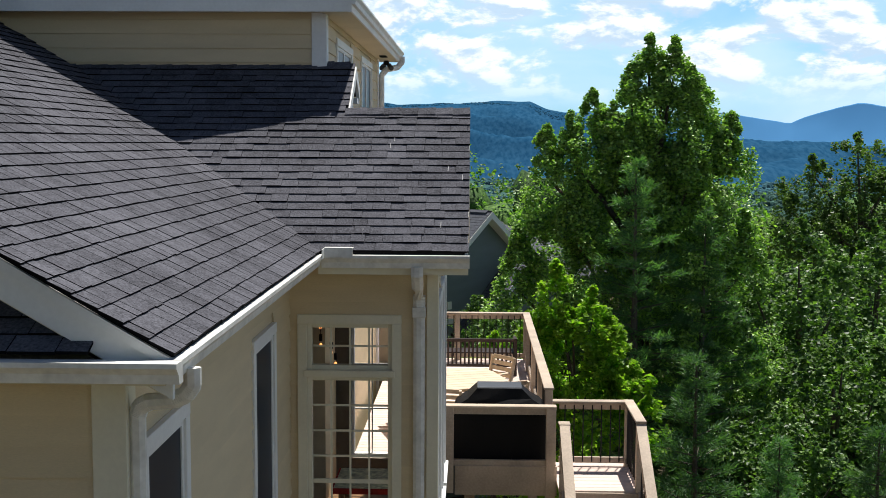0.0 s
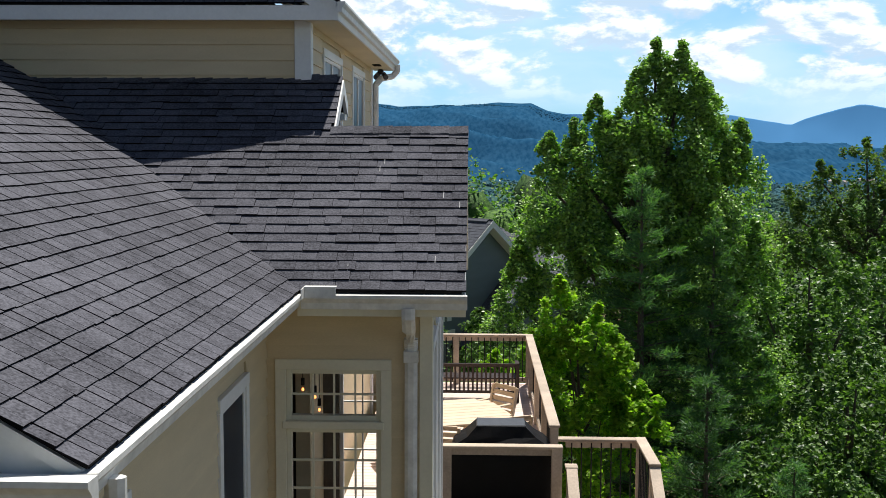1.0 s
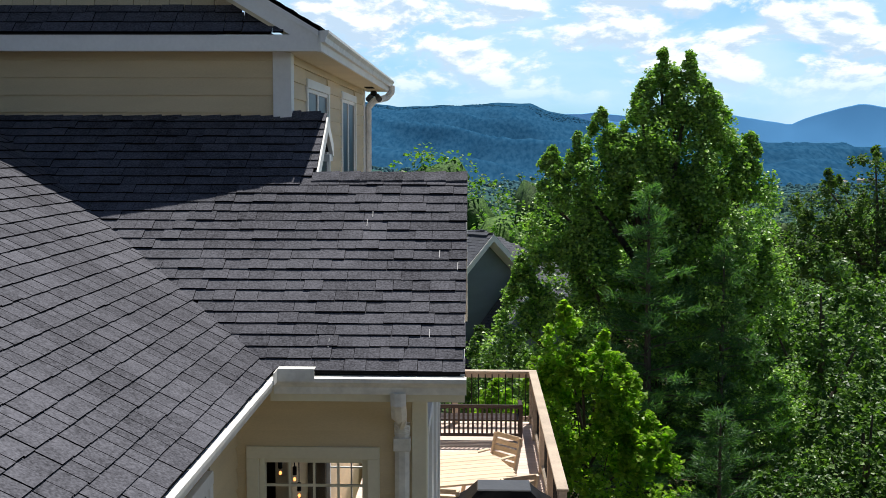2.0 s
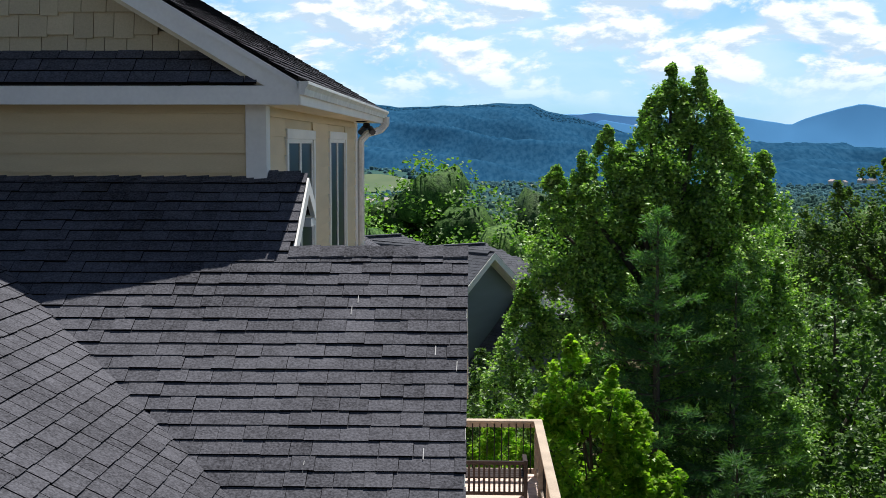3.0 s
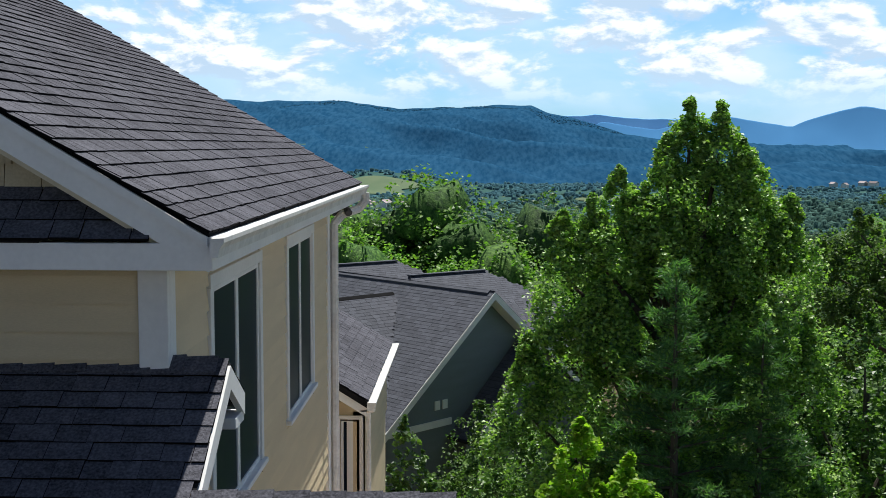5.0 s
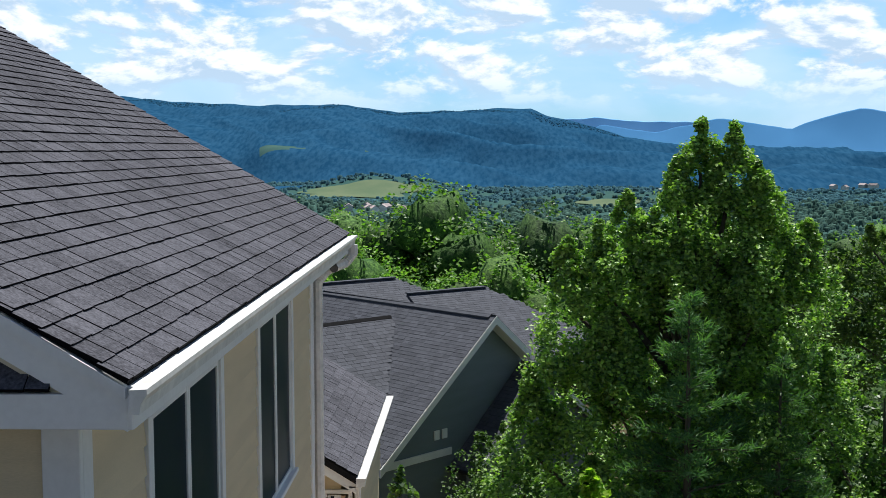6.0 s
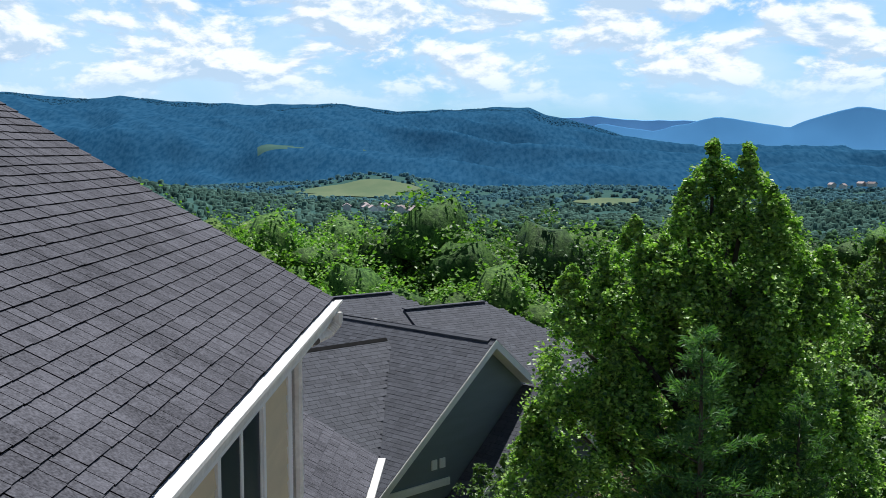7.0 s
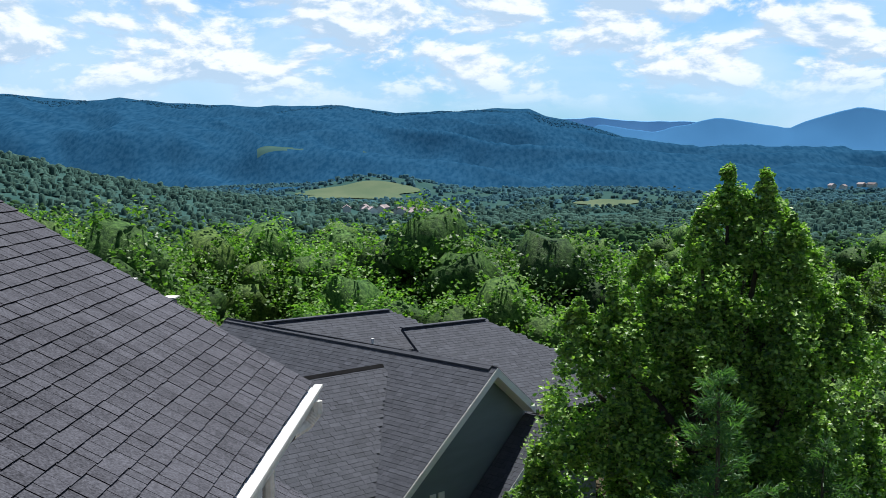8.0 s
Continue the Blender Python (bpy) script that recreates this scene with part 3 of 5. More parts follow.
shingles(roof_d, (-5.6, 9.585, 7.075), (1, 0, 0), (0, 1, PB), 4.53, 3.36, lambda p: p.z > zA(p.x) - 0.07 and 11.57 < p.y < 12.35, lambda p: p.x > -2.6, rng=rng, expo=0.1245, span=(0.14, 0.25), gap=0.003, thick=0.006, butt=0.017)
shingles(roof_c, (-1.085, 11.965, 9.79), (0, 1, 0), (-1, 0, PC), 8.30, 7.5, lambda p: True, lambda p: p.x > -2.5 and p.y > 13.0, rng=rng, span=(0.09, 0.185), gap=0.008)
shingles(roof_e, (-0.98, 19.90, 7.03), (0, 1, 0), (-1, 0, 0.615), 4.28, 3.6, lambda p: True, lambda p: p.x > -1.9, rng=rng, span=(0.10, 0.20), gap=0.008)
ridge_caps(roof_b, (-1.10, 11.555, 8.452), (0.29, 11.555, 8.452), (0, -1, -PB), (0, 1, -PB), rng)
ridge_caps(roof_d, (-4.6, 12.34, 9.008), (-1.07, 12.34, 9.008), (0, -1, -PB), (0, 1, -PB), rng)
for x, y in ((-0.52, 11.05), (0.06, 10.62), (0.21, 10.50), (0.01, 9.87), (-0.74, 9.78), (-0.56, 10.95)):
    lean = rng.uniform(-0.006, 0.012)
    mark = local(blocks((-0.0025, 0.0025, 0.0, 0.09, 0.010, 0.019)), Matrix.Translation((x, y, zB(y))) @ Matrix.Rotation(math.atan(PB), 4, "X") @ Matrix.Rotation(lean * 5, 4, "Z"))
    part("sealant_mark", mark, M_SEALANT, roof_b, "thin line of pale sealant")
# small far side of the bay and of the cross roof
shingles(roof_d, (-1.07, 12.74, 8.745), (-1, 0, 0), (0, -1, 0.66), 0.36, 0.44, lambda p: True, lambda p: True, rng=rng)

# rake boards, eaves, soffits
part("rake_board", prism(rake_band(-1.14, 7.06, PA, 6.6, -0.215, -0.012), 4.43, 4.47), M_WHITE, house)
part("rake_trim", prism(rake_band(-1.14, 7.06, PA, 6.6, -0.06, -0.004), 4.405, 4.43), M_WHITE, house)
part("soffit", prism(rake_band(-1.2, 7.06, PA, 6.4, -0.20, -0.15), 4.47, 4.80), M_SOFFIT, house)
part("rake_board", prism(rake_band(-1.10, 9.775, PC, 6.5, -0.20, -0.012), 11.99, 12.03), M_WHITE, house)
part("rake_trim", prism(rake_band(-1.10, 9.775, PC, 6.5, -0.055, -0.004), 11.968, 11.99), M_WHITE, house)
part("soffit", prism(rake_band(-1.18, 9.775, PC, 6.4, -0.19, -0.14), 12.03, 12.30), M_SOFFIT, house)
part("rake_board", prism(rake_band(-1.10, 9.775, PC, 6.5, -0.20, -0.012), 20.18, 20.215), M_WHITE, house)
part("rake_board", prism(rake_band(-1.0, 7.01, 0.615, 4.5, -0.20, -0.012), 19.95, 19.99), M_WHITE, house)
part("soffit", blocks((-1.50, -1.16, 4.36, 9.98, 6.93, 6.955)), M_SOFFIT, house)
part("soffit", blocks((-9.0, -1.16, 4.37, 4.75, 6.93, 6.955)), M_SOFFIT, house)
part("soffit", blocks((-1.14, 0.28, 9.60, 10.0, 6.89, 6.91)), M_SOFFIT, house)
part("fascia", blocks((-1.14, 0.28, 9.582, 9.60, 6.86, 7.05)), M_TRIM, house)
part("soffit", blocks((-1.44, -1.10, 12.03, 20.18, 9.585, 9.61)), M_SOFFIT, house)
part("soffit", blocks((-9.0, -1.44, 12.03, 12.29, 9.60, 9.625)), M_SOFFIT, house)
part("soffit_vent", blocks((-1.32, -1.20, 18.5, 18.9, 9.575, 9.586)), M_EDGE, house)
part("fascia", blocks((-1.10, -1.075, 12.0, 20.18, 9.582, 9.77), bevel=0.003), M_WHITE, house)
part("eave_return", blocks((-9.0, -1.078, 11.992, 12.03, 9.582, 9.735), bevel=0.004), M_WHITE, house)
part("soffit", blocks((-1.08, -0.98, 19.95, 24.1, 6.88, 6.9)), M_SOFFIT, house)
# small shed roofs across the gables
for y0, y1, z0, z1, x1, under in ((4.36, 4.80, 7.075, 7.30, -1.52, zA), (11.99, 12.28, 9.745, 10.03, -1.42, zC)):
    skirt = part("shed_roof", prism([(y0, z0), (y0, z0 - 0.012), (y1, z1 - 0.012), (y1, z1)], -8.8, x1 - 0.62, "x"), M_FELT, house)
    k = (z1 - z0) / (y1 - y0)
    shingles(skirt, (-5.6, y0 - 0.012, z0 + 0.006), (1, 0, 0), (0, 1, k), 5.6 + x1, math.hypot(y1 - y0, z1 - z0) - 0.06, lambda p, under=under: p.z < under(p.x) - 0.20, lambda p: True, rng=rng)
# rake overhang of the bay's gable and of the cross roof
for poly in ([(9.62, 6.86), (9.62, 7.05), (11.55, 8.42), (11.55, 8.23)], [(13.7, 6.80), (13.7, 6.95), (11.55, 8.42), (11.55, 8.23)]):
    part("rake_board", prism(poly, 0.245, 0.275, "x"), M_WHITE, house)
part("gable_wall", prism([(10.0, 6.9), (13.3, 6.9), (11.55, 8.2)], -0.21, -0.05, "x"), M_SIDING, house)
for poly in ([(11.45, 8.22), (11.45, 8.355), (12.34, 8.985), (12.34, 8.845)], [(12.73, 8.60), (12.73, 8.735), (12.34, 8.985), (12.34, 8.845)]):
    part("rake_board", prism(poly, -1.10, -1.06, "x"), M_WHITE, house)
part("eave_return", blocks((-1.44, -1.07, 12.50, 12.74, 8.56, 8.63), bevel=0.004), M_WHITE, house)

# gutters and downspouts
part("gutter", prism(gutter_profile(-1.165, 7.055, 1, 0.092), 4.37, 9.50, "y"), M_GUTTER, house, "white gutter with a leaf guard")
part("gutter", prism(gutter_profile(4.368, 7.055, -1), -9.0, -1.073, "x"), M_GUTTER, house)
part("gutter", prism(gutter_profile(9.582, 7.048, -1, 0.12, 0.12), -1.10, 0.292, "x"), M_GUTTER, house)
part("gutter", prism(gutter_profile(-1.075, 9.765, 1, 0.075), 11.94, 20.33, "y"), M_GUTTER, house)
part("gutter", prism(gutter_profile(-0.99, 7.01), 19.88, 24.20, "y"), M_GUTTER, house)
part("splash_guard", blocks((-1.07, -0.80, 9.455, 9.463, 7.03, 7.125), (-1.072, -1.064, 9.32, 9.463, 7.03, 7.12), (-1.07, -0.80, 9.463, 9.55, 7.115, 7.123), bevel=0.002), M_GUTTER, house, "white metal splash guard at the roof valley")
# beside the front wing's corner
part("downspout", tube([(-1.09, 4.62, 6.97), (-1.09, 4.62, 6.88), (-1.13, 4.64, 6.825), (-1.20, 4.67, 6.79), (-1.34, 4.73, 6.765), (-1.40, 4.76, 6.735), (-1.425, 4.78, 6.68), (-1.425, 4.78, -1.0)], 0.088, 0.07, (1, 2, 4, 5)), M_GUTTER, house, "cream downspout with pleated elbows")
part("downspout", tube([(-0.20, 9.52, 6.94), (-0.20, 9.52, 6.86), (-0.20, 9.62, 6.74), (-0.20, 9.93, 6.62), (-0.20, 9.955, 6.52), (-0.20, 9.955, -1.0)], 0.115, 0.075, (3,)), M_GUTTER, house)
part("pipe_bracket", blocks((-0.265, -0.135, 9.905, 10.0, 6.40, 6.50), bevel=0.004), M_GUTTER, house)
part("downspout", tube([(-1.02, 20.05, 9.68), (-1.02, 20.05, 9.58), (-1.10, 20.0, 9.48), (-1.28, 19.70, 9.42), (-1.36, 19.58, 9.31), (-1.36, 19.58, 5.5)], 0.10, 0.08, (1, 2, 3)), M_GUTTER, house)
part("downspout", tube([(-0.94, 20.2, 6.92), (-0.95, 20.2, 6.85), (-1.03, 20.44, 6.75), (-1.03, 20.44, -2.0)], 0.08, 0.06), M_GUTTER, house)
# floodlight under the tower's far eave
flood = part("floodlight", blocks((-1.34, -1.24, 19.72, 19.80, 9.50, 9.585), bevel=0.02), M_IRON, house, "small dark twin floodlight")
for dx in (-0.04, 0.05):
    part("lamp_head", tube([(-1.29 + dx, 19.78, 9.50), (-1.29 + dx * 2, 19.68, 9.44)], 0.09, 0.09), M_COVER_TOP, flood)

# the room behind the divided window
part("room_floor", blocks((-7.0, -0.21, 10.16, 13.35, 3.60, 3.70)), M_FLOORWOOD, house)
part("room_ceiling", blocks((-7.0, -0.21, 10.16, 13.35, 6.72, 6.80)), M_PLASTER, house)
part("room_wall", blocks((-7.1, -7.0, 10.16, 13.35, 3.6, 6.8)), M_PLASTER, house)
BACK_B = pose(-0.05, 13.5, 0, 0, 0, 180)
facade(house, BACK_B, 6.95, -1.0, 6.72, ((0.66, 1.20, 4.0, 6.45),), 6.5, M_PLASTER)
window(house, BACK_B, 0.58, 1.28, 4.0, 6.53, 1, (1, 3), pane=M_GLASS, trim=0.08, shadow=False)

# ---- things in the room ----
def bulb_mat():
    m, n, l, p = node_mat("bulb_glow")
    p.inputs["Emission Color"].default_value = (1.0, 0.30, 0.07, 1)
    p.inputs["Emission Strength"].default_value = 2.2
    return m


M_BULB = bulb_mat()
for i, (x, y, z) in enumerate(((-1.28, 10.75, 5.97), (-1.13, 10.8, 5.76), (-1.31, 10.95, 6.12), (-1.20, 11.0, 5.84))):
    lamp = thing("pendant_lamp", (x, y, z), "small clear glass pendant lamp with a glowing bulb", "pendant lamp", "pendant lamps")
    part("cord", tube([(0, 0, 0.10), (0, 0, 6.72 - z)], 0.008, 0.008), M_IRON, lamp)
    part("socket", tube([(0, 0, 0.04), (0, 0, 0.11)], 0.035, 0.035), M_IRON, lamp)
    bm = bmesh.new()
    bmesh.ops.create_icosphere(bm, subdivisions=2, radius=0.013)
    for v in bm.verts:
        v.co.z *= 1.35
    part("bulb", bm, M_BULB, lamp, "glowing warm bulb")
table_in = thing("side_table", (-0.70, 11.0, 3.70), "table with a pale patterned cloth edged in red", "table")
part("tabletop", blocks((-0.42, 0.42, -0.35, 0.35, 0.70, 0.74), bevel=0.01), M_FLOORWOOD, table_in)
for sx in (-0.36, 0.36):
    for sy in (-0.29, 0.29):
        part("leg", blocks((sx - 0.03, sx + 0.03, sy - 0.03, sy + 0.03, 0.0, 0.70), bevel=0.004), M_FLOORWOOD, table_in)
M_CLOTH = surface("patterned_cloth", (0.62, 0.60, 0.40), 0.9, 22, 0.35, 9, 0.3, 0.1)
M_RED = surface("red_cloth", (0.30, 0.02, 0.015), 0.9, 30, 0.2, 6, 0.2, 0.1)
cloth = thing("tablecloth", (-0.70, 11.0, 4.44), "pale patterned cloth with a red border", "tablecloth")
part("cloth", blocks((-0.44, 0.44, -0.37, 0.37, 0.0, 0.012), bevel=0.003), M_CLOTH, cloth)
part("border", blocks((-0.46, 0.46, -0.385, -0.37, -0.05, 0.012), (-0.46, -0.44, -0.37, 0.37, -0.05, 0.012), (0.44, 0.46, -0.37, 0.37, -0.05, 0.012), bevel=0.003), M_RED, cloth)

# ---- deck ----
FLOOR, LAND = 3.80, 3.58
deck = thing("deck", (0, 0, 0), "raised wooden deck with pale boards, wooden rails and black balusters", "deck", kind="structure")
y = 13.85
while y < 21.2:
    part("deck_board", blocks((-0.02 if y < 13.7 else -1.30, 1.46, y, y + 0.138, FLOOR - 0.03, FLOOR), bevel=0.004), M_DECK, deck)
    y += 0.145
y = 13.42
while y < 14.6:
    part("deck_board", blocks((1.47, 2.61, y, y + 0.138, LAND - 0.03, LAND), bevel=0.004), M_DECK, deck)
    y += 0.145
part("rim_joist", blocks((0.10, 1.47, 13.80, 13.84, FLOOR - 0.42, FLOOR - 0.02), (1.43, 1.47, 13.84, 21.2, FLOOR - 0.42, FLOOR - 0.035), (-1.30, 1.43, 21.16, 21.2, FLOOR - 0.42, FLOOR - 0.035), bevel=0.004), M_RAIL, deck)
part("rim_joist", blocks((1.48, 2.61, 13.38, 13.415, LAND - 0.3, LAND - 0.02), (2.57, 2.61, 13.42, 14.62, LAND - 0.3, LAND - 0.035), (1.48, 2.57, 14.58, 14.62, LAND - 0.3, LAND - 0.035), bevel=0.004), M_RAIL, deck)


def post(x, y, z0, z1, w=0.105):
    return part("post", blocks((x - w / 2, x + w / 2, y - w / 2, y + w / 2, z0, z1), bevel=0.006), M_RAIL, deck)


def rail_run(a, b, floor, top, balusters=True, cap=0.14, step=0.115):
    """Cap board, top and bottom rail and balusters between two posts."""
    (ax, ay), (bx, by) = a, b
    length, turn = math.hypot(bx - ax, by - ay), math.degrees(math.atan2(by - ay, bx - ax))
    m = pose(ax, ay, 0, 0, 0, turn)
    part("cap_rail", local(blocks((-0.07, length + 0.07, -cap / 2, cap / 2, top - 0.035, top), bevel=0.006), m), M_RAIL, deck)
    part("top_rail", local(blocks((0.05, length - 0.05, -0.02, 0.02, top - 0.125, top - 0.037), bevel=0.004), m), M_RAIL, deck)
    part("bottom_rail", local(blocks((0.05, length - 0.05, -0.02, 0.02, floor + 0.05, floor + 0.135), bevel=0.004), m), M_RAIL, deck)
    if balusters:
        for i in range(1, int(length / step)):
            q = i * length / int(length / step)
            part("baluster", local(tube([(q, -0.028, floor + 0.07), (q, -0.028, top - 0.06)], 0.017, 0.017), m), M_IRON, deck)


for y in (14.36, 16.2, 18.1, 20.0, 21.10):
    post(1.385, y, FLOOR - 0.3, 4.715)
for x in (-1.24, 0.02):
    post(x, 21.10, FLOOR - 0.3, 4.715)
rail_run((1.385, 14.36), (1.385, 21.10), FLOOR, 4.75)
rail_run((-1.24, 21.10), (1.385, 21.10), FLOOR, 4.752)
# front panel by the grill
post(0.03, 13.85, FLOOR - 0.40, 4.572)
post(1.385, 13.85, FLOOR - 0.90, 4.572, 0.13)
rail_run((0.03, 13.85), (1.385, 13.85), FLOOR - 0.08, 4.605, False)
# landing and stair rails
post(2.52, 14.55, LAND - 1.5, 4.49)
post(2.52, 13.45, LAND - 1.5, 4.49)
post(1.53, 13.45, LAND - 1.5, 4.44)
rail_run((1.50, 14.55), (2.52, 14.55), LAND, 4.52)
rail_run((2.52, 14.55), (2.52, 13.45), LAND, 4.524)
part("cap_rail", blocks((1.455, 1.605, 13.36, 13.53, 4.44, 4.475), bevel=0.006), M_RAIL, deck)
for x in (1.53, 2.52):
    part("stair_rail", prism([(13.40, 4.37), (13.40, 4.49), (10.3, 2.43), (10.3, 2.31)], x - 0.065, x + 0.065, "x"), M_RAIL, deck)
    part("stringer", prism([(13.40, LAND - 0.28), (13.40, LAND), (10.2, LAND - 2.1), (10.2, LAND - 2.4)], x - 0.02, x + 0.02, "x"), M_RAIL, deck)
    for i in range(1, 22):
        yy = 13.4 - i * 0.14
        part("baluster", tube([(x, yy, LAND - i * 0.093 + 0.02), (x, yy, 4.40 - i * 0.093)], 0.017, 0.017), M_IRON, deck)
for i in range(11):
    part("tread", blocks((1.55, 2.50, 13.14 - i * 0.28, 13.42 - i * 0.28, LAND - 0.225 - i * 0.186, LAND - 0.19 - i * 0.186), bevel=0.004), M_DECK, deck)
for x, y in ((0.3, 14.2), (0.3, 20.9), (1.35, 17.5), (2.52, 14.5), (1.53, 13.5), (1.53, 10.4), (2.52, 10.4)):
    part("support_post", blocks((x - 0.07, x + 0.07, y - 0.07, y + 0.07, -4.0, FLOOR - 0.42 if x < 1.5 else (LAND - 0.3 if y > 13 else 1.3)), bevel=0.006), M_RAIL, deck)

# ---- things on the deck ----
grill = thing("grill", (0.70, 14.32, FLOOR), "grill under a fitted black vinyl cover with a grey top", "grill")
bm = bmesh.new()
rings = []
for z, hx, hy in ((0.02, 0.66, 0.31), (0.55, 0.65, 0.31), (0.72, 0.61, 0.30), (0.76, 0.57, 0.29), (0.84, 0.43, 0.25), (0.97, 0.30, 0.19)):
    rings.append([bm.verts.new((sx * hx + rng.uniform(-0.012, 0.012), sy * hy + rng.uniform(-0.012, 0.012), z)) for sx, sy in ((-1, -1), (-0.33, -1.03), (0.33, -1.03), (1, -1), (1.02, 0), (1, 1), (0.33, 1.03), (-0.33, 1.03), (-1, 1), (-1.02, 0))])
for a, b in zip(rings, rings[1:]):
    for k in range(10):
        bm.faces.new((a[k], a[(k + 1) % 10], b[(k + 1) % 10], b[k]))
bm.faces.new(rings[-1])
part("cover", bm, M_COVER, grill)
part("cover_top", blocks((-0.31, 0.31, -0.20, 0.20, 0.955, 0.985), bevel=0.012), M_COVER_TOP, grill, "grey reinforced cover top")

table = thing("patio_table", (-0.05, 15.78, FLOOR), "octagonal teak patio table with a slatted top", "table", turn=18)
for i in range(9):
    y0 = -0.72 + i * 0.16
    half = min(0.86, 0.86 - max(0.0, abs(y0 + 0.075) - 0.45) * 1.0)
    part("tabletop_slat", blocks((-half, half, y0, y0 + 0.148, 0.715, 0.742), bevel=0.004), M_TEAK, table)
part("apron", blocks((-0.6, 0.6, -0.45, -0.42, 0.63, 0.713), (-0.6, 0.6, 0.42, 0.45, 0.63, 0.713), (-0.6, -0.57, -0.42, 0.42, 0.63, 0.713), (0.57, 0.6, -0.42, 0.42, 0.63, 0.713)), M_TEAK, table)
for sx in (-0.56, 0.56):
    for sy in (-0.4, 0.4):
        part("leg", blocks((sx - 0.035, sx + 0.035, sy - 0.035, sy + 0.035, 0, 0.712), bevel=0.004), M_TEAK, table)


def patio_chair():
    c = thing("patio_chair", (0, 0, FLOOR), "folding teak patio chair with a slatted back", "chair", "chairs round the patio table")
    for s in (-0.24, 0.24):
        part("leg", local(blocks((s - 0.018, s + 0.018, -0.03, 0.03, 0.0, 0.92), bevel=0.004), pose(0, 0.05, 0, -14, 0, 0) @ pose(0, 0.16, 0)), M_TEAK, c)
        part("leg", local(blocks((s - 0.018, s + 0.018, -0.025, 0.025, 0.0, 0.5), bevel=0.004), pose(0, -0.26, 0, -16, 0, 0)), M_TEAK, c)
        part("armrest", blocks((s - 0.03, s + 0.03, -0.22, 0.28, 0.62, 0.645), bevel=0.006), M_TEAK, c)
    for i in range(6):
        part("seat_slat", blocks((-0.22, 0.22, -0.22 + i * 0.075, -0.155 + i * 0.075, 0.42, 0.44), bevel=0.003), M_TEAK, c)
    for i in range(5):
        zz = 0.50 + i * 0.092
        part("back_slat", local(blocks((-0.225, 0.225, -0.010, 0.010, zz, zz + 0.066), bevel=0.003), pose(0, 0.05, 0, -14, 0, 0) @ pose(0, 0.16, 0)), M_TEAK, c)
    return c


chair = patio_chair()
chair.matrix_world = pose(0.53, 16.75, FLOOR, 0, 0, -46)
copy_thing(chair, pose(0.74, 15.45, FLOOR, 0, 0, 205))
copy_thing(chair, pose(0.00, 14.95, FLOOR, 0, 0, 170))

bench = thing("bench", (0.30, 19.6, FLOOR), "long dark-stained wooden bench with a slatted back", "bench")
part("top_rail", blocks((-0.85, 0.85, -0.02, 0.02, 0.63, 0.69), bevel=0.005), M_BENCH, bench)
part("bottom_rail", blocks((-0.85, 0.85, -0.016, 0.016, 0.16, 0.21), bevel=0.004), M_BENCH, bench)
for i in range(22):
    x = -0.81 + i * 0.077
    part("back_slat", blocks((x - 0.017, x + 0.017, -0.010, 0.010, 0.205, 0.64), bevel=0.003), M_BENCH, bench)
for i in range(5):
    part("seat_slat", blocks((-0.85, 0.85, 0.06 + i * 0.09, 0.135 + i * 0.09, 0.40, 0.425), bevel=0.003), M_BENCH, bench)
for x in (-0.82, 0.82):
    part("leg", blocks((x - 0.03, x + 0.03, -0.03, 0.03, 0.0, 0.70), bevel=0.004), M_BENCH, bench)
    part("leg", blocks((x - 0.03, x + 0.03, 0.46, 0.52, 0.0, 0.62), bevel=0.004), M_BENCH, bench)
    part("armrest", blocks((x - 0.035, x + 0.035, 0.0, 0.54, 0.62, 0.645), bevel=0.005), M_BENCH, bench)

# ---- blue-grey house further down the hill ----
next_house = thing("neighbour_house", (0, 0, 0), "blue-grey house with dark grey shingle gable roofs and white trim", "house")
RD = Vector((-0.726, 0.687, 0)).normalized()       # along its ridge, away from the gable
SD = Vector((0.687, 0.726, 0)).normalized()        # across the gable, towards the right eave


def at_n(s, r, z):
    """A place by metres across the gable, metres behind it, and height."""
    p = Vector((1.06, 43.36, 0)) + SD * s + RD * r
    return Vector((p.x, p.y, z))


def sheet(points, thick, normal):
    bm = bmesh.new()
    n = Vector(normal).normalized() * thick
    top = [bm.verts.new(p) for p in points]
    low = [bm.verts.new(Vector(p) - n) for p in points]
    bm.faces.new(top)
    bm.faces.new(low[::-1])
    for i in range(len(points)):
        j = (i + 1) % len(points)
        bm.faces.new((top[j], top[i], low[i], low[j]))
    bmesh.ops.recalc_face_normals(bm, faces=bm.faces)
    return bm


def n_roof(corner, u, v, ulen, vlen, keep=lambda p: True, expo=0.15, hip=0.0):
    """One slope of the neighbour's roofs with its tabs."""
    u, v, c = Vector(u).normalized(), Vector(v).normalized(), Vector(corner)
    n = u.cross(v)
    r = part("roof_slope", sheet([c - n * 0.02, c + u * ulen - n * 0.02, c + u * (ulen - hip) + v * vlen - n * 0.02, c + v * vlen - n * 0.02], 0.12, n), M_SHINGLE_N, next_house)
    shingles(r, c, u, v, ulen, vlen, keep, lambda p: False, expo=expo, rng=rng, span=(0.22, 0.42), field=M_SHINGLE_N, butt=0.009)
    return r


